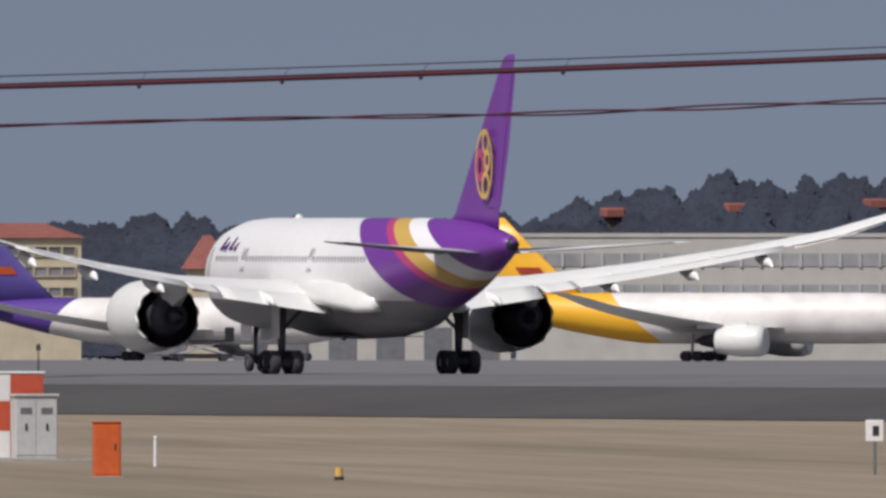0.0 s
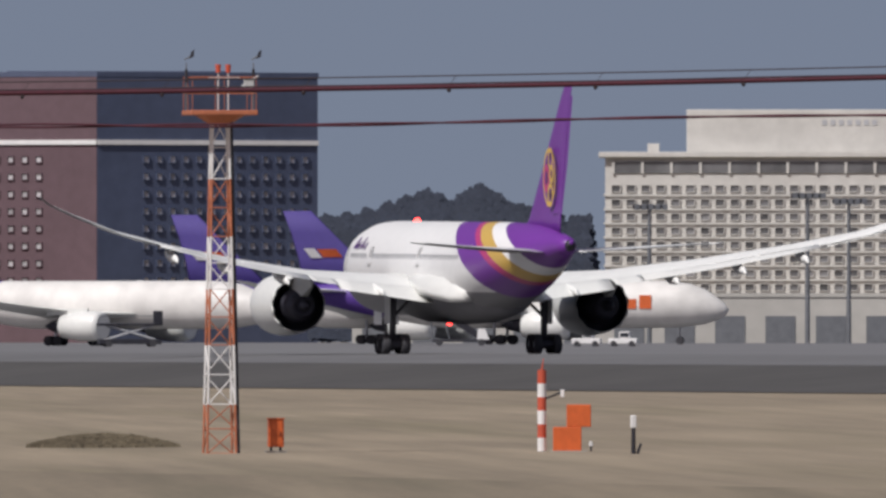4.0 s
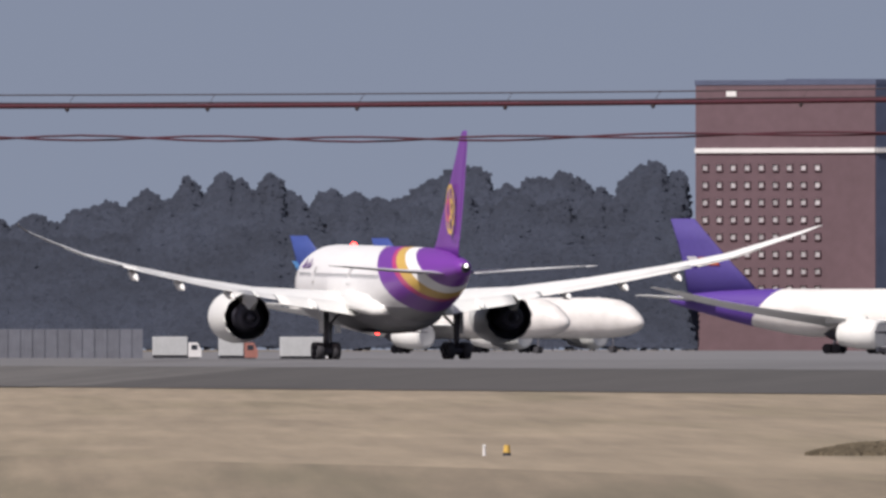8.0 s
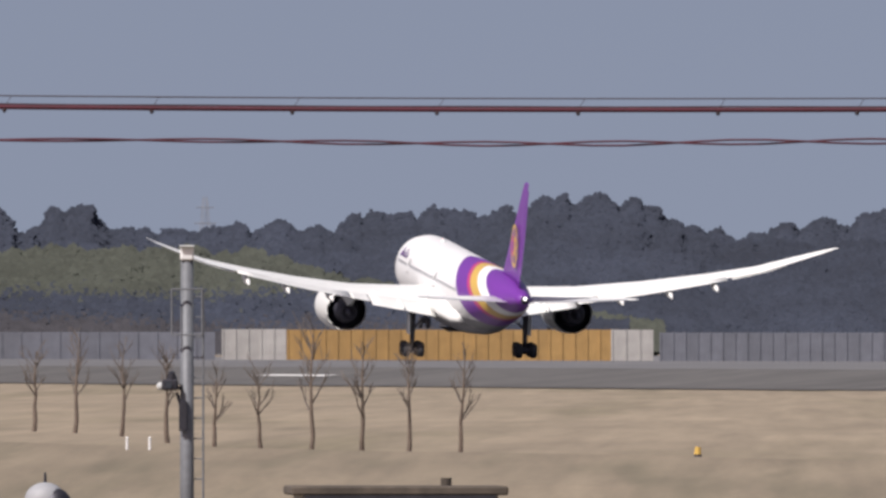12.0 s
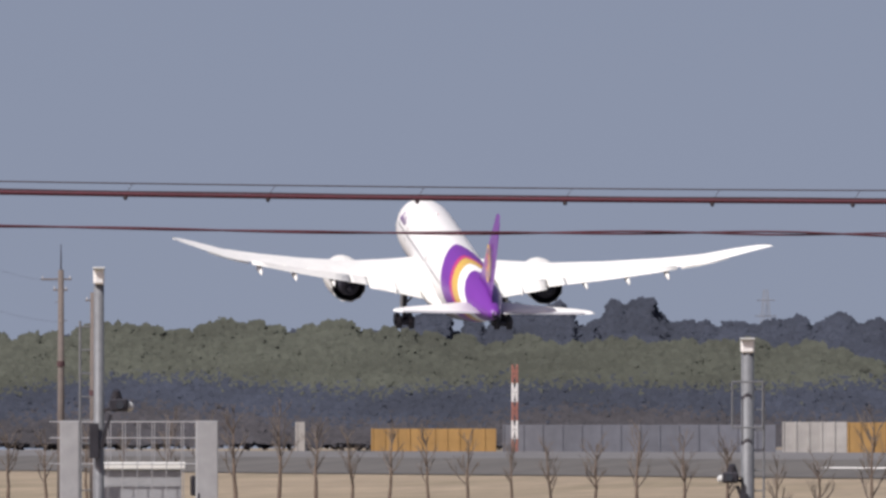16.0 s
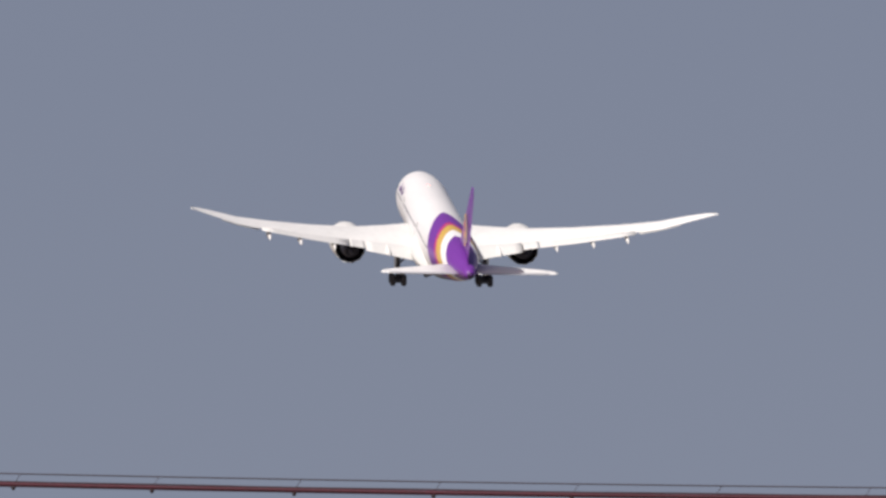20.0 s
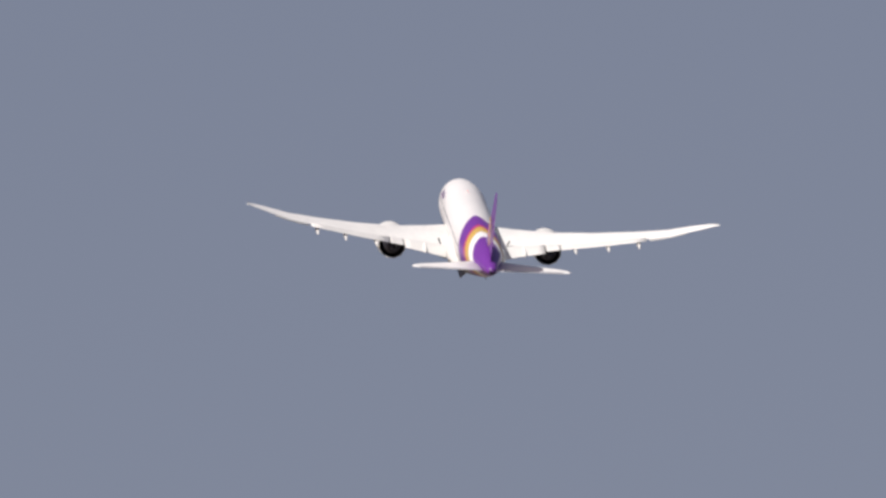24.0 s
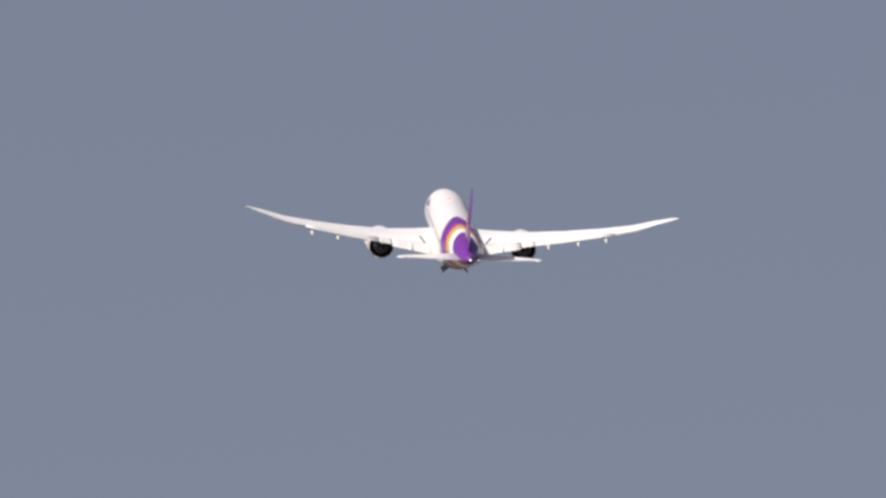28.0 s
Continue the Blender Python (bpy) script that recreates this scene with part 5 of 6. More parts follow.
def build_parked():
    mark_o = [(48.3, 50.8, 11.0, 12.0, ORANGE), (51.0, 52.4, 10.9, 12.1, OFFWHITE)]
    for u, d, turn in ((-832, 3650, 32), (-2361, 3600, 10), (-2560, 3720, 16), (-3055, 3560, 34)):
        parked_airliner(u, d, turn, 1.13, PURPLEHULL, DEEPPURPLE, mark_o, "parked white freighter airliner with a purple tail", u == -2361)
    parked_airliner(68, 3350, 16, 1.13, YELLOWHULL, YELLOWM, [(48, 51, 9.4, 11.0, REDM)], "parked white freighter airliner with a yellow tail")
    mark_b = [(48.2, 50.4, 9.6, 12.3, OFFWHITE), (46.2, 48.2, 8.4, 10.6, OFFWHITE), (50.5, 51.6, 9.2, 10.6, OFFWHITE), (52.3, 53.3, 9.0, 13.2, LIGHTBLUE)]
    for u, d in ((-3731, 3800), (-3587, 3900)):
        parked_airliner(u, d, 46, 1.05, WHITEHULL, BLUEM, mark_b, "parked white airliner with a blue and white tail")


build_parked()

HOTELWHITE = mat("white_facade", (0.54, 0.53, 0.50), 0.8, 0, 0.08, 0.5, 0.05)
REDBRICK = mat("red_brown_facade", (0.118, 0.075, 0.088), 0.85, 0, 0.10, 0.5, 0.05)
# for walls away from the sun: their shade is painted as dark blue
SHADEBLUE = mat("shade_blue_facade", (0.0679, 0.0853, 0.144), 0.6, 0, 0.12, 0.4, 0.04)
BEIGE = mat("beige_facade", (0.452, 0.4, 0.287), 0.8, 0, 0.1, 0.4, 0.05)
ROOFRED = mat("red_tile_roof", (0.226, 0.0783, 0.0653), 0.85, 0, 0.15, 0.8, 0.08)
TOWERBLUE = mat("dark_blue_cladding", (0.0418, 0.0566, 0.109), 0.6, 0, 0.15, 0.3, 0.04)
RADARRED = mat("red_antenna_paint", (0.392, 0.113, 0.0957), 0.6, 0, 0.1, 1, 0.1)
CREAM = mat("cream_panels", (0.40, 0.39, 0.36), 0.8, 0, 0.1, 0.3, 0.04)
TENTCREAM = mat("cream_tent_fabric", (0.60, 0.57, 0.48), 0.85, 0, 0.1, 0.6, 0.05)
PANE = mat("window_pane", (0.148, 0.148, 0.152), 0.2, 0, 0.3, 0.2, 0.05, 0, 0.5)
HAZYPANE = mat("grey_band_glass", (0.287, 0.296, 0.304), 0.3, 0, 0.2, 0.2, 0.05)
# steel made paler to stand for haze in front of the far pylon
PYLONGREY = mat("haze_paled_pylon_steel", (0.24, 0.25, 0.27), 0.6, 0.1, 0.12, 2, 0.3)
PALEPANE = mat("pale_pane", (0.40, 0.39, 0.40), 0.4, 0, 0.2, 0.2, 0.05, 0, 0.3)


def window_grid(parent, xs, zs, y, w, h, material, frame_material, face=-1):
    """Real panes in shallow frames, all sharing two meshes."""
    bm = box(-w / 2, w / 2, -0.05, 0.05, -h / 2, h / 2)
    pane = part("pane", bm, material)
    bmf = bmesh.new()
    t = 0.14
    for a, b_, c_, d_ in ((-w / 2 - t, w / 2 + t, h / 2, h / 2 + t), (-w / 2 - t, w / 2 + t, -h / 2 - t, -h / 2), (-w / 2 - t, -w / 2, -h / 2, h / 2), (w / 2, w / 2 + t, -h / 2, h / 2)):
        box(a, b_, -0.28, 0.02, c_, d_, 0, bmf)
    frm = part("window", bmf, frame_material)
    me_p, me_f = pane.data, frm.data
    bpy.data.objects.remove(pane), bpy.data.objects.remove(frm)
    for z in zs:
        for x in xs:
            f = new("window", me_f)
            f.parent, f.location = parent, (x, y - 0.02, z)
            p = new("pane", me_p)
            p.parent = f


def hotel():
    d = 4700
    m = d / K   # metres for one step of bearing
    at = base_at(-1507, d)
    c = thing("hotel", at, "broad white hotel with rows of windows and a tall roof block", "building", rz=facing(at, 0))
    w, top = 590 * m, 322 * m + 1 - at.z
    wall = part("wall", box(-w / 2, w / 2, 0, 16, -1, top, 0), HOTELWHITE, c)
    part("cornice", box(-w / 2 - 1.2, w / 2 + 1.2, -1.2, 17, top - 0.5, top + 0.5, 0.1), HOTELWHITE, c)
    part("top_floor", box(-w / 2 + 1.5, w / 2 - 1, -0.25, -0.02, top - 3.4, top - 1.3), PANE, c, "dark glazed top floor")
    for i in range(11):
        x = -w / 2 + 1.5 + i * (w - 2.5) / 11
        part("mullion", box(x - 0.25, x + 0.25, -0.5, -0.26, top - 3.5, top - 1.2), HOTELWHITE, c)
    zs = [top - 6.3 - 2.62 * i for i in range(8)]
    for z in zs:
        part("floor_band", box(-w / 2 - 0.25, w / 2 + 0.25, -0.35, -0.02, z - 1.45, z - 1.05), HOTELWHITE, c)
    n = 22
    window_grid(wall, [-w / 2 + 2.0 + i * (w - 4) / (n - 1) for i in range(n)], zs, -0.06, 1.5, 1.15, PANE, HOTELWHITE)
    bw0, bw1, btop = (574 - 725) * m, (938 - 725) * m, 402 * m + 1 - at.z
    block = part("roof_block", box(bw0, bw1, 3, 13, top + 0.5, btop, 0.1), HOTELWHITE, c, "tall white sign wall on the roof")
    for i in range(7):
        part("sign_bar", box(bw1 - 13 + i * 1.55, bw1 - 12.1 + i * 1.55, 2.9, 2.99, btop - 2.9, btop - 1.9), GREYPAINT, block, "grey unreadable sign bar")
    for k, (x, hh) in enumerate(((-22, 1.6), (-14, 1.2), (6, 1.4), (23, 3.2), (26, 2.0))):
        part("roof_plant", box(x - 1.1, x + 1.1, 5, 8, top + 0.5, top + 0.5 + hh, 0.05), HOTELWHITE, c)
    part("mast", tube((w / 2 - 3.5, 5, top), (w / 2 - 3.5, 5, top + 4.5), 0.12, 0.06, 6), GREYPAINT, c)
    # the wing's shade is in its darker colour
    part("side_wing", box(w / 2 + 0.02, w / 2 + 60 * m, 4, 22, -1, top + 0.8), SHADEBLUE, c, "side wing coloured blue-grey as in shade")


hotel()


def red_hotel():
    d = 4600
    m = d / K
    at = base_at(-2701, d)
    c = thing("tower_hotel", at, "tall red-brown hotel block with small square windows", "building", rz=facing(at, 0))
    top = 464 * m + 1 - at.z
    # two faces meet in an edge that points at the view
    xl, xe, xr = (680 - 1000) * m, 0.0, (1392 - 1000) * m
    bm = bmesh.new()
    plan = [(xl, 14), (xe, 0), (xr, 22), (xr - 6, 40), (xl + 4, 32)]
    loft([[(x, y, -1) for x, y in plan], [(x, y, top) for x, y in plan]], bm)
    wall = part("wall", bm, SHADEBLUE, c, "facade coloured dark as if turned from the sun")

    def face(p, q, material, cols, pane, name, label, skip):
        p, q = Vector((*p, 0)), Vector((*q, 0))
        way = (q - p).normalized()
        f = new(name)
        f.parent = c
        f.matrix_basis = Matrix.Translation(p) @ Matrix.Rotation(math.atan2(way.y, way.x), 4, "Z")
        ln = (q - p).length
        skin = part(name, box(0.05, ln - 0.05, -0.12, -0.02, 0, top - 0.02), material, c, label)
        skin.matrix_basis = f.matrix_basis.copy()
        bpy.data.objects.remove(f)
        band = part("roof_band", box(0.0, ln, -0.5, -0.13, 356 * m - 0.55, 356 * m + 0.3), OFFWHITE, c, "pale ledge under the top floors")
        band.matrix_basis = skin.matrix_basis.copy()
        zs = [356 * m - 3.2 - 3.15 * i for i in range(9)]
        xs = [skip + i * (ln * cols[1] - skip) / (cols[0] - 1) for i in range(cols[0])]
        window_grid(skin, xs, zs, -0.15, 1.0, 1.05, pane, material)
        return skin

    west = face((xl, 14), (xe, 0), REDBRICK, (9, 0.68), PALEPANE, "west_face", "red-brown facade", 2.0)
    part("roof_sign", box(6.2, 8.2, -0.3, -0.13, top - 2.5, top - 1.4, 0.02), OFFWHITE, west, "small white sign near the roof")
    # this face gets the shade colour instead of red-brown
    face((xe, 0), (xr, 22), SHADEBLUE, (13, 0.94), PALEPANE, "south_face", "facade coloured blue-grey as in shade", 10.0)
    part("roof_house", box(xl * 0.5, xr * 0.6, 14, 26, top, top + 0.75), SHADEBLUE, c)
    part("parapet", loft([[(x * 1.005, y - 0.2, top - 0.4) for x, y in plan], [(x * 1.005, y - 0.2, top + 0.5) for x, y in plan]]), SHADEBLUE, c)


red_hotel()


def radar_tower():
    d = 3000
    m = d / K
    at = base_at(-1056, d)
    c = thing("radar_tower", at, "dark blue radar tower with a white gallery on top", "tower", rz=facing(at, 12))
    top = 428 * m + 1 - at.z
    part("shaft", loft([[(s * 2.7 * sx, s * 2.7 * sy, z) for sx, sy in ((-1, -1), (1, -1), (1, 1), (-1, 1))] for s, z in ((1.0, -0.5), (0.97, top))]), TOWERBLUE, c)
    for x in (-2.6, -0.9, 0.9, 2.6):
        part("rib", box(x - 0.1, x + 0.1, -2.82, -2.66, 0, top), TOWERBLUE, c)
    gal = part("gallery", loft([[(s * sx, s * sy, z) for sx, sy in ((-1, -1), (1, -1), (1, 1), (-1, 1))] for s, z in ((2.75, top), (3.75, top + 0.7), (3.75, top + 1.5), (3.2, top + 1.6))]), HOTELWHITE, c, "white flared gallery")
    for x in (-3.7, -1.85, 0, 1.85, 3.7):
        part("rail_post", tube((x, -3.7, top + 1.5), (x, -3.7, top + 2.3), 0.06, 0.06, 5), OFFWHITE, gal)
    part("rail", tube((-3.7, -3.7, top + 2.3), (3.7, -3.7, top + 2.3), 0.07, 0.07, 5), OFFWHITE, gal)
    part("pedestal", tube((0, 0, top + 1.6), (0, 0, top + 2.6), 1.6, 1.1, 12), RADARRED, c, "red turntable pedestal")
    antenna = new("antenna")
    antenna.parent = c
    antenna.location = (0, 0, top + 2.6)
    rr = []
    for i in range(9):
        x = -2.75 + 5.5 * i / 8
        rr.append([(x, -0.9 + 0.09 * x * x, 0.1), (x, -0.5 + 0.09 * x * x, 2.2), (x, -0.8 + 0.09 * x * x, 3.9), (x, -0.62 + 0.09 * x * x, 3.9), (x, -0.32 + 0.09 * x * x, 2.2), (x, -0.72 + 0.09 * x * x, 0.1)])
    part("reflector", loft(rr), RADARRED, antenna, "curved red radar reflector")
    part("frame", box(-1.6, 1.6, -0.35, 0.7, 0.0, 1.1, 0.05), RADARRED, antenna)
    part("feed_arm", tube((0, -0.6, 0.4), (0, -2.2, 1.2), 0.12, 0.1, 8), RADARRED, antenna)
    part("beacon_bar", box(-2.1, 2.1, -0.5, -0.2, 3.95, 4.35, 0.03), RADARRED, antenna)
    return antenna


ANTENNA = radar_tower()


def low_buildings():
    def block(u0, u1, d, v, material, name, label, rows, cols, roof=None, turn=0.0, dep=14):
        m = d / K
        at = base_at((u0 + u1) / 2, d)
        w, top = (u1 - u0) * m, v * m + 1 - at.z
        c = thing(name, at, label, "building", rz=facing(at, turn))
        wall = part("wall", box(-w / 2, w / 2, 0, dep, -0.5, top), material, c)
        if roof:
            h = roof[1]
            part("roof", loft([[(-w / 2 - 0.8, -0.8, top), (w / 2 + 0.8, -0.8, top), (w / 2 + 0.8, dep + 0.8, top), (-w / 2 - 0.8, dep + 0.8, top)],
                               [(-w / 2 + roof[2], dep * 0.45, top + h), (w / 2 - roof[2], dep * 0.45, top + h), (w / 2 - roof[2], dep * 0.55, top + h), (-w / 2 + roof[2], dep * 0.55, top + h)]]), roof[0], c)
        else:
            part("parapet", box(-w / 2 - 0.2, w / 2 + 0.2, -0.2, dep + 0.2, top, top + 0.6), material, c)
        if rows:
            zs = [top - 2.2 - 3.3 * i for i in range(rows)]
            window_grid(wall, [-w / 2 + 2 + i * (w - 4) / (cols - 1) for i in range(cols)], zs, -0.05, 1.9, 1.4, PANE, material)
        return c, w, top

    block(-957, -640, 4100, 205, BEIGE, "long_building", "long beige building under a red tiled roof", 4, 12, (ROOFRED, 2.4, 6))
    block(-455, -380, 3900, 150, BEIGE, "house", "small house with a steep red roof", 2, 3, (ROOFRED, 5.2, 2.6))
    c, w, top = block(130, 820, 3900, 206, CREAM, "terminal_building", "long pale terminal building with dark window bands", 0, 0, None, 0, 20)
    for z in (top - 3.4, top - 8.2):
        part("window_band", box(-w / 2 + 1, w / 2 - 1, -0.12, -0.02, z - 1.1, z + 0.9), HAZYPANE, c)
        for i in range(20):
            x = -w / 2 + 1 + i * (w - 2) / 19
            part("mullion", box(x - 0.2, x + 0.2, -0.3, -0.13, z - 1.2, z + 1.0), CREAM, c)
    c, w, top = block(-560, 120, 4000, 110, CREAM, "cargo_shed", "low pale cargo shed beside the apron", 0, 0, None, 0, 18)
    for i in range(8):
        x = -w / 2 + 4 + i * (w - 8) / 7
        part("shutter", box(x - 2.2, x + 2.2, -0.12, -0.02, 0, 5.2), GALV, c, "grey roller shutter")
    c, w, top = block(-2250, -1180, 4050, 70, CREAM, "cargo_shed", "low pale cargo shed beside the apron", 0, 0, None, 0, 18)
    for i in range(12):
        x = -w / 2 + 4 + i * (w - 8) / 11
        part("shutter", box(x - 2.4, x + 2.4, -0.12, -0.02, 0, 4.4), GALV, c, "grey roller shutter")
    # small red roofs that look over the trees
    for u, d, v in ((300, 4556, 262), (515, 4556, 270), (765, 4556, 278)):
        at = base_at(u, d)
        h = v * d / K
        t = thing("roof_lantern", at, "slim tower with a red cap among the trees", "tower", "red-capped towers")
        part("shaft", box(-1.0, 1.0, -1.0, 1.0, -0.5, h - 1.5), DARKROOF, t)
        part("cap", box(-1.9, 1.9, -2.0, 2.0, h - 1.2, h + 0.7, 0.3), ROOFRED, t, "red cap")


def floodlight_masts():
    for u, v in ((-1724, 231), (-1444, 251), (-1371, 241)):
        d = 3950
        at = base_at(u, d)
        h = up(v, d) - at.z
        c = thing("floodlight_mast", at, "tall grey apron floodlight mast with a cross head", "mast", "apron floodlights", rz=facing(at, 10))
        part("shaft", tube((0, 0, -0.3), (0, 0, h), 0.42, 0.25, 8), GALV, c)
        part("head", box(-2.6, 2.6, -0.3, 0.3, h - 0.5, h + 0.2, 0.05), DARK, c, "dark lamp crossbar")
        for i in range(5):
            part("floodlight", box(-2.4 + i * 1.1, -1.6 + i * 1.1, -0.7, -0.3, h - 0.6, h + 0.3, 0.05), GALV, c)


low_buildings()
floodlight_masts()


def barriers():
    """Blast fences at the runway's far end: panel by panel."""
    d = 2750
    m = d / K

    def fence(u0, u1, v, material, n, label, posts=True, dd=0):
        at = base_at((u0 + u1) / 2, d + dd)
        c = thing("blast_fence", at, label, "fence", "blast fences", rz=facing(at))
        w = (u1 - u0) * m
        h = up(v, d + dd) - at.z
        step = w / n
        for i in range(n):
            x = -w / 2 + i * step
            part("panel", box(x + 0.03, x + step - 0.03, -0.06, 0.06, 0.1, h, 0.01), material, c)
            if posts:
                part("post", box(x - 0.1, x + 0.1, -0.14, 0.14, -0.3, h + 0.02), material, c)
        return c

    fence(-5140, -4566, 32, FENCEYELLOW, 26, "long ochre-yellow panelled blast fence")
    fence(-4566, -4492, 32, FENCEPALE, 3, "pale end panels of a blast fence")
    fence(-5255, -5142, 33, FENCEPALE, 5, "pale end panels of a blast fence")
    fence(-5985, -5760, 21, FENCEYELLOW, 10, "shorter ochre-yellow blast fence", dd=60)
    fence(-5758, -5260, 28, FENCEBLUE, 14, "dull blue-grey panelled fence beyond the runway", dd=90)
    fence(-6117, -6101, 33, FENCEPALE, 1, "pale grey panelled fence beyond the runway", dd=90)
    fence(-4488, -3990, 27, FENCEBLUE, 22, "dull blue-grey panelled fence beyond the runway", dd=90)
    # red and white approach marker mast
    at = base_at(-5730, 2700)
    c = thing("approach_mast", at, "red and white banded lattice mast", "mast", rz=facing(at, 10))
    h = 165 * 2700 / K
    for i in range(5):
        z0, z1 = h * i / 5, h * (i + 1) / 5
        s = part("section", box(-0.26, 0.26, -0.02, 0.02, z0, z0 + 0.1), FADEDRED if i % 2 == 0 else OFFWHITE, c, "red mast section" if i % 2 == 0 else "white mast section")
        for x in (-0.26, 0.26):
            for y in (-0.26, 0.26):
                part("leg", tube((x, y, z0), (x, y, z1), 0.06, 0.06, 5), s.data.materials[0], s)
        for y in (-0.26, 0.26):
            part("diagonal", tube((-0.26, y, z0), (0.26, y, z1), 0.04, 0.04, 5), s.data.materials[0], s)
            part("diagonal", tube((0.26, y, z0), (-0.26, y, z1), 0.04, 0.04, 5), s.data.materials[0], s)
    # far transmission pylon
    at = base_at(-5286, 4800)
    c = thing("power_pylon", at, "distant grey lattice power pylon above the trees", "pylon", rz=facing(at, 20))
    for sx in (-1, 1):
        for sy in (-1, 1):
            part("leg", tube((sx * 2.5, sy * 2.5, -0.5), (sx * 0.3, sy * 0.3, 30), 0.1, 0.06, 5), PYLONGREY, c)
    for z, w in ((22, 2.6), (25, 2.2), (28, 1.8)):
        part("cross_arm", tube((-w, 0, z), (w, 0, z), 0.09, 0.09, 5), PYLONGREY, c)
    for i in range(8):
        a, b = 1 - i / 8.6, 1 - (i + 1) / 8.6
        part("diagonal", tube((-2.5 * a + 0.2, -2.5 * a, i * 3.5), (2.5 * b, -2.5 * b, i * 3.5 + 3.5), 0.05, 0.05, 4), PYLONGREY, c)


FADEDRED = mat("faded_red_paint", (0.313, 0.131, 0.104), 0.7, 0, 0.12, 2, 0.3)
FENCEPALE = mat("pale_weathered_panels", (0.348, 0.339, 0.322), 0.7, 0, 0.12, 0.8, 0.1, 0, 0.08)
FENCEBLUE = mat("dull_blue_grey_panels", (0.125, 0.133, 0.158), 0.7, 0, 0.12, 0.8, 0.1, 0, 0.08)
FENCEYELLOW = mat("ochre_panel_paint", (0.313, 0.191, 0.0653), 0.7, 0, 0.12, 0.8, 0.1, 0, 0.08)
barriers()

# ---- far woods ----
def leaf_material(name, color):
    """Leaves that let some light through."""
    m = mat(name, color, 0.9, 0, 0.2, 0.07, 0.022, 0, 0, 0.13)
    n, l = m.node_tree.nodes, m.node_tree.links
    bsdf = n["Principled BSDF"]
    tr = n.new("ShaderNodeBsdfTranslucent")
    l.new(bsdf.inputs["Base Color"].links[0].from_socket, tr.inputs["Color"])
    mix = n.new("ShaderNodeMixShader")
    mix.inputs[0].default_value = 0.38
    geo = n.new("ShaderNodeNewGeometry")   # each clump stands for many leaves: it is lit softly, mostly from above
    flat = n.new("ShaderNodeVectorMath")
    flat.operation = "SCALE"
    flat.inputs["Scale"].default_value = 0.6
    l.new(geo.outputs["Normal"], flat.inputs[0])
    rise = n.new("ShaderNodeVectorMath")
    rise.inputs[1].default_value = (-0.35, -0.4, 0.6)
    l.new(flat.outputs[0], rise.inputs[0])
    unit = n.new("ShaderNodeVectorMath")
    unit.operation = "NORMALIZE"
    l.new(rise.outputs[0], unit.inputs[0]), l.new(unit.outputs[0], bsdf.inputs["Normal"])
    l.new(bsdf.outputs[0], mix.inputs[1]), l.new(tr.outputs[0], mix.inputs[2])
    l.new(mix.outputs[0], n["Material Output"].inputs["Surface"])
    return m


# the dark evergreen colour carries the distance haze as a blue cast
LEAF_DARK = leaf_material("haze_blue_evergreen_leaves", (0.044, 0.054, 0.080))
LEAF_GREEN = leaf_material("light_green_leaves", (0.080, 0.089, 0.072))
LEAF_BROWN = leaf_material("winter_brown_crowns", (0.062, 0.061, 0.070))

# crown tops of the wood's skyline: bearing, steps above eye level
SKYLINE = [(-7900, 190), (-6500, 190), (-6100, 195), (-5935, 195), (-5922, 228), (-5900, 234), (-5850, 233), (-5840, 195), (-5822, 192), (-5812, 224), (-5795, 228), (-5782, 212), (-5765, 238), (-5740, 245), (-5670, 243), (-5650, 252), (-5630, 251), (-5620, 221), (-5605, 226), (-5592, 240), (-5578, 220), (-5560, 248), (-5490, 254), (-5455, 212), (-5300, 216), (-5134, 229), (-5040, 235), (-4900, 247),
           (-4760, 252), (-4680, 270), (-4560, 276), (-4480, 252), (-4350, 222), (-4250, 232), (-4150, 236), (-4049, 252), (-3960, 284), (-3900, 306), (-3774, 324), (-3700, 284), (-3640, 278), (-3560, 288), (-3500, 290), (-3440, 318), (-3300, 304), (-3180, 308), (-3080, 328), (-3035, 300),
           (-3015, 150), (-2330, 150), (-2310, 214), (-2230, 228), (-2130, 258), (-2030, 270), (-1950, 262), (-1830, 234), (-1800, 150), (-1240, 150), (-1190, 205), (-1132, 238), (-1050, 205), (-990, 222), (-900, 225), (-660, 235), (-560, 246), (-454, 246), (-284, 240), (0, 236), (106, 261), (216, 271), (366, 296), (506, 326), (600, 312), (666, 322),
           (800, 325), (1000, 310)]


THICKET = [(-7900, 197), (-7067, 198), (-6767, 192), (-6717, 199), (-6567, 200), (-6467, 206), (-6317, 210), (-6217, 215), (-6037, 215), (-5967, 208), (-5920, 207), (-5850, 190), (-5790, 187), (-5500, 184), (-5200, 180), (-5060, 140), (-4900, 100), (-4650, 72), (-4400, 40)]


def foliage_mesh(name, verts, tris, materials):
    me = bpy.data.meshes.new(name)
    me.vertices.add(len(verts))
    me.vertices.foreach_set("co", verts.astype(np.float32).ravel())
    me.loops.add(len(tris) * 3)
    me.loops.foreach_set("vertex_index", tris.astype(np.int32).ravel())
    me.polygons.add(len(tris))
    me.polygons.foreach_set("loop_start", np.arange(0, len(tris) * 3, 3, dtype=np.int32))
    me.polygons.foreach_set("use_smooth", np.ones(len(tris), dtype=bool))
    me.update(calc_edges=True)
    for m in materials:
        me.materials.append(m)
    return me


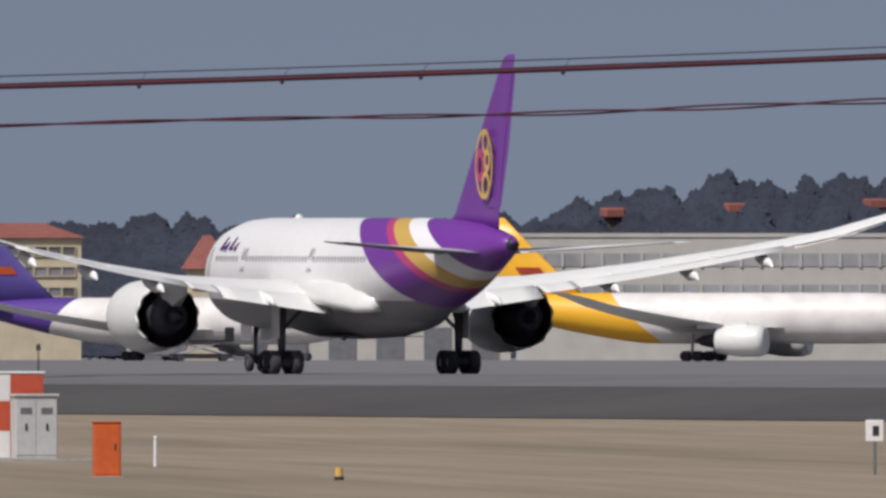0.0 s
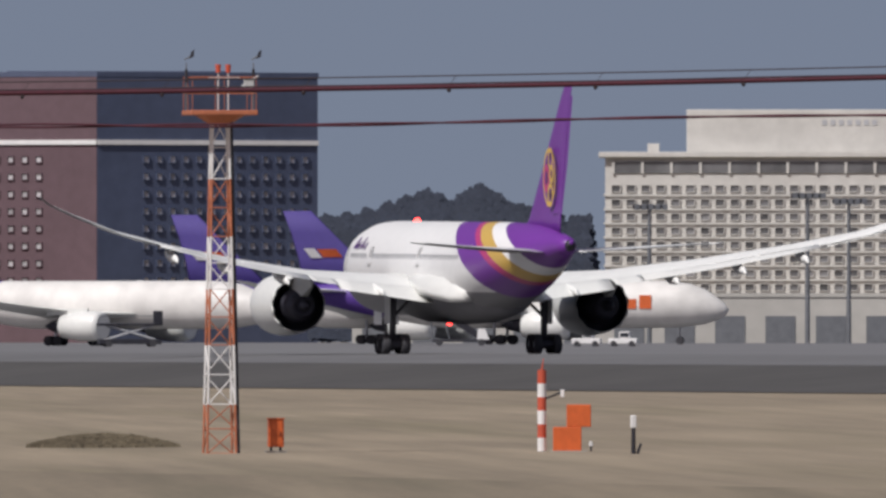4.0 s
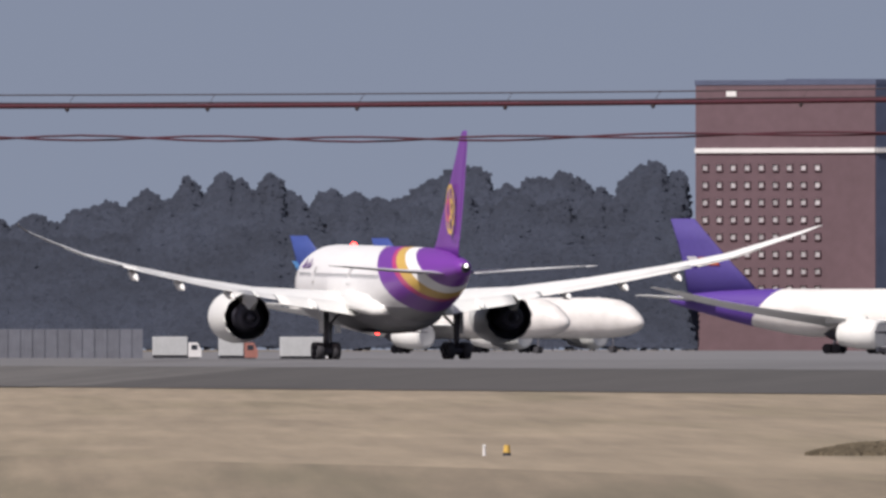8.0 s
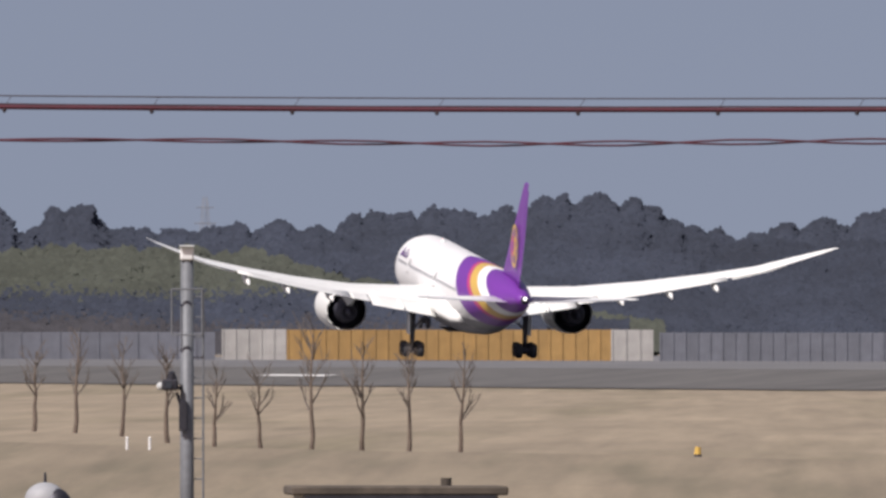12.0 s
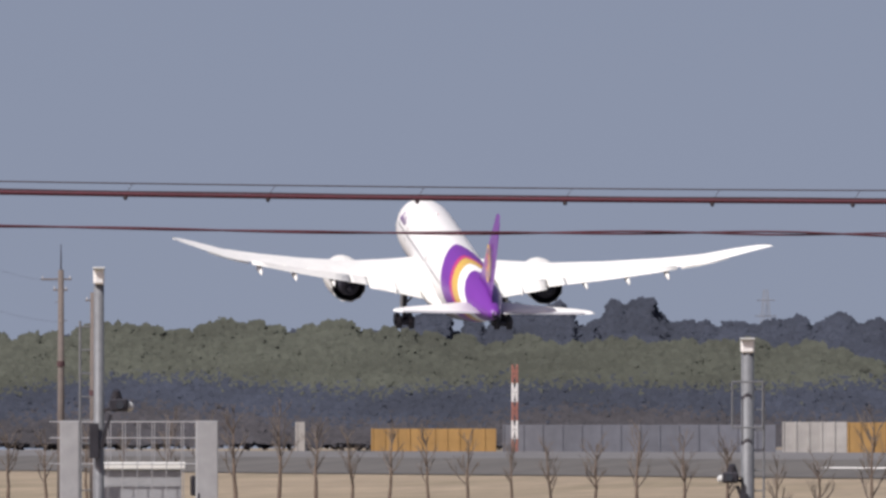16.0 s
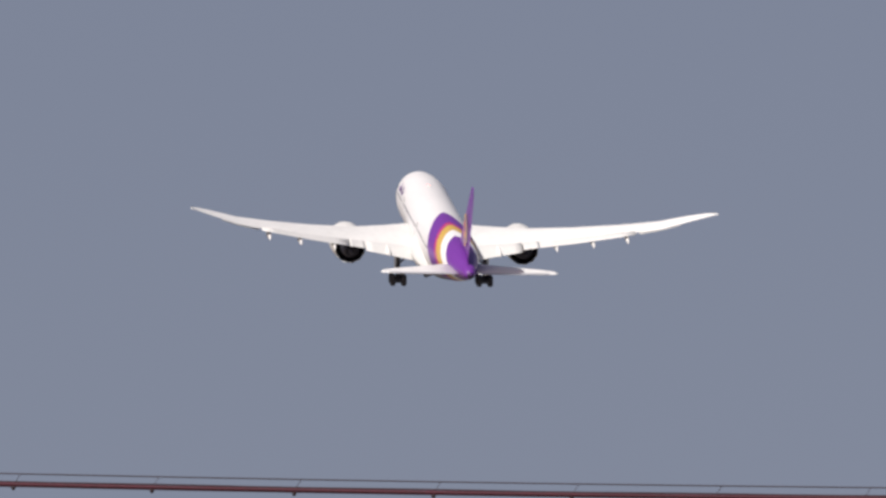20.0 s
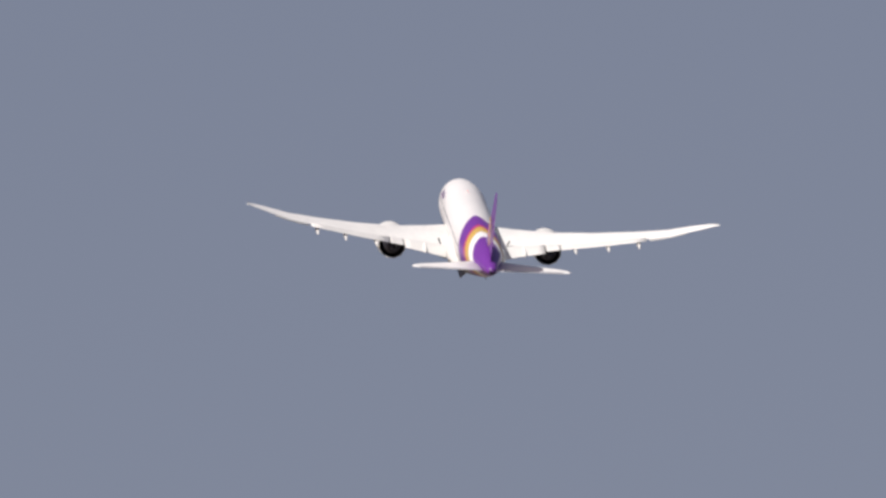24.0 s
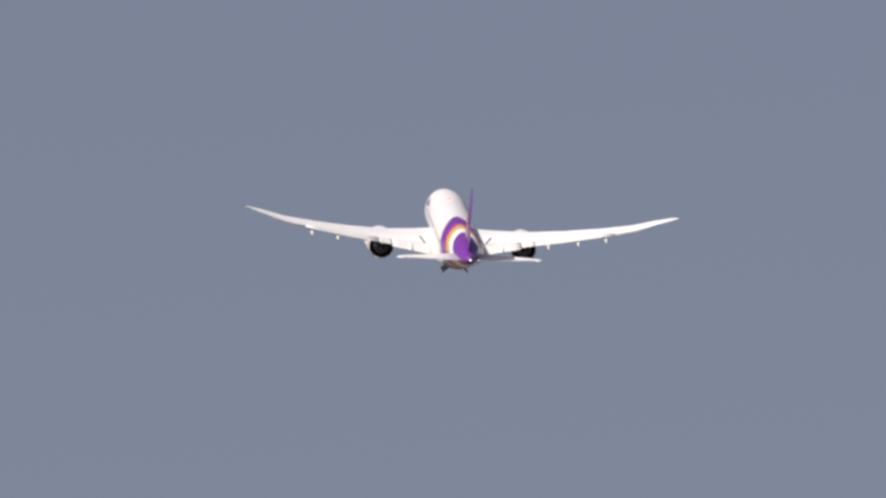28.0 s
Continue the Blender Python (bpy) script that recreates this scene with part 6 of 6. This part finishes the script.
def canopy(name, label, materials, u0, u1, top, share, wide, d_low, d_top, seed, uneven=1.0):
    """A belt of trees grown into one another: swelling crowns that rise with distance to rounded tops, then fall away behind.
    top: bearing and height of the tallest; wide: steps between crowns; materials: from the foot upwards."""
    rng = np.random.default_rng(seed)
    tips, u = [], u0
    while u < u1:   # crown by crown: middle, half width, height, bluntness
        tips.append((u, wide * rng.uniform(0.5, 0.95), 1 - uneven * rng.choice((0.0, 0.0, 0.03, 0.07, 0.12, 0.16)), rng.uniform(1.5, 2.6)))
        u += wide * rng.uniform(0.4, 1.1)
    tips = np.array(tips)
    jitter = rng.uniform(0.15, 0.85, (64, 64, 2))
    table = np.array(top)

    def place(u, f):
        v = share * np.interp(u, table[:, 0], table[:, 1])
        lobe = np.zeros(u.shape)
        first = np.searchsorted(tips[:, 0], u)
        for k in range(-4, 5):
            c, w, h, p = tips[np.clip(first + k, 0, len(tips) - 1)].transpose((u.ndim,) + tuple(range(u.ndim)))
            lobe = np.maximum(lobe, h - 0.75 * wide / 250 * np.abs((u - c) / w) ** p - np.where(np.abs(u - c) < w, 0, 1))
        dip = 1 - np.clip(lobe + 0.009 * np.sin(u / 5.3) + 0.006 * np.sin(u / 2.9 + 2), 0.77, 1.01)
        back = np.clip(f - 1, 0, 1)   # past the tops the belt falls away
        d = d_low + (d_top - d_low) * np.minimum(f, 1) + 60 * back
        f = np.minimum(f, 1) * (1 - 25 * back ** 2)
        f = f * (1 - dip * f ** 6)   # between the crowns the top is lower
        x, z = u * d_top / K, v * d_top / K * f
        cx, cz = x / 6.0, z / 4.6
        near = np.zeros(u.shape)   # nearness to the middle of a crown
        for i in (-1, 0, 1):
            for j in (-1, 0, 1):
                a, b = np.floor(cx).astype(int) + i, np.floor(cz).astype(int) + j
                jx, jz = jitter[a % 64, b % 64, 0], jitter[a % 64, b % 64, 1]
                near += np.exp(-9 * ((cx - a - jx) ** 2 + (cz - b - jz) ** 2))
        swell = np.clip(1 + np.log(near + 1e-9) / 9, 0, 1)
        b, d = PSI + u / K, d - 3.0 * swell
        return np.stack((d * np.sin(b), d * np.cos(b), z + 1.1 * swell - 0.4), -1), v

    us, fs = np.arange(u0, u1, 4.5), np.concatenate((np.linspace(0, 1, 34), (1.03, 1.07, 1.12)))
    pts, v = place(*np.meshgrid(us, fs, indexing="ij"))
    pts = pts + 0.05 * rng.normal(size=pts.shape)
    rows = len(fs)
    a = (np.arange(len(us) - 1)[:, None] * rows + np.arange(rows - 1)[None]).ravel()
    a = a[v.ravel()[a] > 50]
    tris = np.concatenate((np.stack((a, a + rows, a + rows + 1), 1), np.stack((a, a + rows + 1, a + 1), 1)))
    n = int((u1 - u0) * d_top / K * 150)
    lu, lf = rng.uniform(u0, u1, n), np.where(rng.random(n) < 0.2, rng.uniform(0.97, 1.03, n), rng.random(n))
    at, lv = place(lu, lf)
    at = at[lv > 50]
    n = len(at)
    size = rng.uniform(0.15, 0.5, (n, 1))
    th = rng.uniform(0, 2 * np.pi, n)   # clumps lie along the front, leaning a little
    e = size * np.stack((np.cos(th), 0.15 * rng.normal(size=n) + 0.3 * np.sin(th), np.sin(th)), 1)
    g = size * np.stack((-np.sin(th), 0.15 * rng.normal(size=n) + 0.3 * np.cos(th), np.cos(th)), 1)
    at += rng.normal(size=(n, 3)) * (0.2, 0.05, 0.2)
    quads = np.stack((at - e - 0.6 * g, at + 0.8 * e - g, at + e + 0.7 * g, at - 0.5 * e + g), 1).reshape(-1, 3)
    verts = np.concatenate((pts.reshape(-1, 3), quads))
    tris = np.concatenate((tris, pts.shape[0] * rows + (np.arange(n)[:, None, None] * 4 + np.array(((0, 1, 2), (0, 2, 3)))).reshape(-1, 3)))
    me = foliage_mesh(name, verts, tris, materials)
    mid = verts[tris].mean(1)
    x, z = mid[:, 0], mid[:, 2]
    patch = np.sin(x / 8.1 + 1.3 * np.sin(z / 5)) + np.sin(x / 13.7 - z / 4.1) + np.sin(x / 31 + 2)
    if len(materials) == 2:   # single trees of another kind
        me.polygons.foreach_set("material_index", (patch > 2.45).astype(np.int32))
    else:   # belts of other trees, with a wavy border
        level = z / (184 * d_top / K) + 0.05 * patch + 0.05 * rng.normal(size=len(tris))
        me.polygons.foreach_set("material_index", np.clip(level * len(materials), 0, len(materials) - 1).astype(np.int32))
    return tagged(new(name, me), label, "trees", "", "stuff")


def build_woods():
    skyline = [(u, v if v > 160 else 0) for u, v in SKYLINE]
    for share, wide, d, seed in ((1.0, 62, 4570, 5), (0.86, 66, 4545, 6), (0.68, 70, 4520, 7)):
        canopy("far_wood", "dense dark evergreen wood, tinted haze-blue, along the airfield's edge", [LEAF_DARK], -7880.0, 990.0, skyline, share, wide, d - 60, d, seed, 0.65)
    belts = [LEAF_BROWN, LEAF_BROWN, LEAF_DARK, LEAF_DARK, LEAF_GREEN, LEAF_GREEN, LEAF_GREEN]
    for share, mats, d, seed in ((1.0, [LEAF_GREEN, LEAF_BROWN], 3310, 9), (0.86, belts, 3290, 10), (0.66, belts, 3270, 11)):
        canopy("light_wood", "wood of yellow-green and brown trees in early spring", mats, -7800.0, -4440.0, THICKET, share, 58, d - 40, d, seed, 0.35)


build_woods()


# ---- ground vehicles by the parked aircraft ----
def stair_truck(u, d):
    at = base_at(u, d)
    c = thing("stair_truck", at, "grey passenger stairs on a small airport truck", "vehicle", "", rz=facing(at, 0))
    part("chassis", box(-3.6, 4.2, -1.1, 1.1, 0.55, 0.95, 0.05), DARK, c)
    cab = part("cab", loft([[(2.6, -1.1, 0.9), (4.3, -1.1, 0.9), (4.3, 1.1, 0.9), (2.6, 1.1, 0.9)], [(2.7, -1.05, 2.4), (3.7, -1.05, 2.4), (3.7, 1.05, 2.4), (2.7, 1.05, 2.4)]]), OFFWHITE, c, "white driver's cab")
    part("windscreen", loft([[(4.27, -0.95, 1.5), (4.0, -0.95, 2.2), (4.0, 0.95, 2.2), (4.27, 0.95, 1.5)], [(4.32, -0.95, 1.5), (4.05, -0.95, 2.2), (4.05, 0.95, 2.2), (4.32, 0.95, 1.5)]]), GLASS, cab)
    n = 14
    for i in range(n):
        x, z = 2.3 - i * 0.48, 1.0 + i * 0.34
        part("step", box(x - 0.26, x + 0.26, -0.9, 0.9, z, z + 0.09), GALV, c)
    for y in (-1.0, 1.0):
        part("side_wall", loft([[(2.6, y - 0.05, 1.0), (-4.4, y - 0.05, 5.6), (-4.4, y - 0.05, 6.7), (2.6, y - 0.05, 2.1)], [(2.6, y + 0.05, 1.0), (-4.4, y + 0.05, 5.6), (-4.4, y + 0.05, 6.7), (2.6, y + 0.05, 2.1)]]), DARK, c, "dark side wall")
    part("platform", box(-6.2, -4.3, -1.2, 1.2, 5.4, 5.6, 0.03), GREYPAINT, c)
    for x in (-3.4, -1.2):
        for y in (-0.9, 0.9):
            part("prop", tube((x, y, 0.9), (x - 0.6, y, 4.6 if x < -2 else 3.2), 0.1, 0.1, 6), GALV, c)
    for x in (-2.6, 3.2):
        for y in (-1.0, 1.0):
            part("tyre", tube((x, y - 0.15, 0.5), (x, y + 0.15, 0.5), 0.5, 0.5, 14), RUBBER, c)


def cargo_loader(u, d, tall, label):
    at = base_at(u, d)
    c = thing("cargo_loader", at, label, "vehicle", "cargo loaders", rz=facing(at, 8))
    part("chassis", box(-4.2, 4.2, -1.5, 1.5, 0.4, 1.1, 0.06), DARK, c)
    for y in (-1.2, 1.2):
        part("scissor_arm", tube((-3.4, y, 1.0), (3.0, y, tall - 0.3), 0.14, 0.14, 6), GREYPAINT, c)
        part("scissor_arm", tube((3.4, y, 1.0), (-3.0, y, tall - 0.3), 0.14, 0.14, 6), GREYPAINT, c)
        part("rail", tube((-4.1, y * 1.2, tall + 1.0), (4.1, y * 1.2, tall + 1.0), 0.06, 0.06, 6), GALV, c)
    deck = part("deck", box(-4.3, 4.3, -1.6, 1.6, tall - 0.3, tall, 0.04), DARK, c, "dark loading deck")
    for i in range(9):
        part("roller", tube((-4 + i, -1.4, tall + 0.05), (-4 + i, 1.4, tall + 0.05), 0.05, 0.05, 6), STEEL, deck)
    part("cab", box(3.0, 4.2, -2.6, -1.6, tall - 0.2, tall + 1.7, 0.08), DARK, c, "dark operator's cab")
    for x in (-3.0, 3.0):
        for y in (-1.4, 1.4):
            part("tyre", tube((x, y - 0.2, 0.5), (x, y + 0.2, 0.5), 0.5, 0.5, 14), RUBBER, c)


def tractor(u, d, material, label):
    at = base_at(u, d)
    c = thing("tow_tractor", at, label, "vehicle", "tow tractors", rz=facing(at, -6))
    part("body", box(-1.9, 1.9, -0.9, 0.9, 0.35, 1.1, 0.1), material, c)
    cab = part("cab", box(-0.5, 0.9, -0.8, 0.8, 1.1, 2.0, 0.12), material, c)
    part("pane", box(-0.35, 0.75, -0.83, -0.79, 1.3, 1.85), GLASS, cab)
    for x in (-1.2, 1.2):
        for y in (-0.8, 0.8):
            part("tyre", tube((x, y - 0.14, 0.4), (x, y + 0.14, 0.4), 0.4, 0.4, 12), RUBBER, c)


def storage_tent(u, d, w, h):
    """A long fabric shelter with a rounded roof."""
    at = base_at(u, d)
    c = thing("storage_tent", at, "cream fabric storage tent with a rounded roof", "tent", rz=facing(at, 0))
    arc = [(w / 2 * math.cos(a), h * math.sin(a) ** 0.45) for a in [math.pi * i / 14 for i in range(15)]]
    cover = part("cover", loft([[(x * k, y, z * k) for x, z in arc] for y, k in ((0, 0.96), (0.5, 1.0), (7.5, 1.0), (8, 0.96))]), TENTCREAM, c, "", True)
    for x in (-w * 0.25, 0, w * 0.25):
        part("seam", box(x - 0.06, x + 0.06, -0.06, 0.03, 0, h * 0.9), BEIGE, cover)


def box_truck(u, d, long, cab_material, label):
    """A delivery truck seen from its side, its cab at the view's right."""
    at = base_at(u, d)
    c = thing("box_truck", at, label, "truck", "apron trucks", rz=facing(at, 4))
    part("chassis", box(-long / 2, long / 2 + 1.5, -0.9, 0.9, 0.5, 0.8, 0.03), DARK, c)
    part("cargo_box", box(-long / 2, long / 2, -1.1, 1.1, 0.82, 3.1, 0.05), GREYWHITE, c, "pale cargo box")
    x = long / 2 + 0.1
    cab = part("cab", loft([[(x, -1.0, 0.6), (x + 1.6, -1.0, 0.6), (x + 1.6, 1.0, 0.6), (x, 1.0, 0.6)], [(x, -1.0, 1.5), (x + 1.6, -1.0, 1.5), (x + 1.6, 1.0, 1.5), (x, 1.0, 1.5)],
                            [(x, -0.95, 2.4), (x + 1.1, -0.95, 2.4), (x + 1.1, 0.95, 2.4), (x, 0.95, 2.4)]]), cab_material, c, "driver's cab")
    part("side_window", box(x + 0.35, x + 1.1, -1.02, -0.97, 1.5, 2.1), GLASS, cab)
    for px in (-long / 2 + 0.8, x + 0.8):
        for y in (-0.85, 0.85):
            part("tyre", tube((px, y - 0.13, 0.45), (px, y + 0.13, 0.45), 0.45, 0.45, 14), RUBBER, c)


for u, long, paint, label in ((-3950, 4.2, OFFWHITE, "white box truck parked on the apron"), (-3842, 2.9, FADEDRED, "white box truck with a red cab on the apron"), (-3716, 5.2, OFFWHITE, "white box truck parked on the apron")):
    box_truck(u, 3050 - 0.6 * (u + 3842), long, paint, label)
storage_tent(-1052, 2900, 14.6, 6.9)
stair_truck(-2062, 3500)
cargo_loader(-428, 3460, 3.0, "dark scissor-lift cargo loader beside a parked freighter")
cargo_loader(-2644, 3420, 3.2, "dark scissor-lift cargo loader beside a parked freighter")
for u in (-1835, -1770):
    tractor(u, 3330, OFFWHITE, "small white tow tractor on the apron")


# ---- what moves ----
def motions():
    # the nose swings a little into the wind after lift-off
    walk(AIRLINER, [(t, pose(RUNWAY_X, y, z, pitch, roll, -1.7 * min(max((t - 17) / 8.5, 0), 1))) for t, y, z, pitch, roll in FLIGHT])
    walk(ANTENNA, [(0.4 * i, Matrix.Translation(ANTENNA.location) @ pose(0, 0, 0, 0, 0, -105 + 42.4 * i)) for i in range(71)])
    for (lamp, place), late in zip(FLASHERS, (0.0, 0.0, -0.27)):   # all turn their bright half to the rear once in 1.41 s
        rows = [(0, pose(*place, 0, 0, 180))]
        for k in range(20):
            t0 = 1.07 + 1.41 * k + late
            rows += [(t0 + dt, pose(*place, 0, 0, a)) for dt, a in ((-0.24, 180), (-0.2, 120), (-0.16, 60), (-0.12, 0), (0.12, 0), (0.16, -60), (0.2, -120), (0.24, -180))]
        walk(lamp, [r for r in rows if 0 <= r[0] <= 28])
    for wing, side in WINGS:   # the wings bend up as they take the load
        rows = [(0, -1.4), (6, -1.2), (9, -1.0), (11, -0.6), (13, 0.1), (15.5, 0.5), (28, 0.5)]
        walk(wing, [(t, pose(0, 0, 0, 0, -side * a, 0)) for t, a in rows])
    for leg, hinge, side in GEARS:
        if abs(side) == 2:   # belly doors swing down, and nearly close again
            s = side // 2
            rows = [(0, 0), (19.4, 0), (20.6, 45), (26.8, 45), (28, 40)]
            walk(leg, [(t, pose(*hinge, 0, s * a, 0)) for t, a in rows])
        elif side:   # main legs fold inwards after lift-off
            rows = [(0, 0, 0.3), (10, 0, 0.3), (11, 0, 0.55), (12, 0, 0.65), (13, 0, 0.6), (16, 0, 0.4), (20.6, 0, 0.35), (21.8, 12, 0.35), (23.0, 40, 0.3), (24.2, 72, 0.15), (25.2, 84, 0), (28, 84, 0)]
            walk(leg, [(t, pose(hinge.x, hinge.y, hinge.z - drop, 0, side * a, 0)) for t, a, drop in rows])   # the strut lengthens as the load comes off
        else:
            rows = [(0, 0), (20.6, 0), (22.0, 35), (23.4, 75), (24.4, 100), (28, 100)]
            walk(leg, [(t, pose(hinge.x, hinge.y, hinge.z - 0.3, a, 0, 0)) for t, a in rows])


motions()
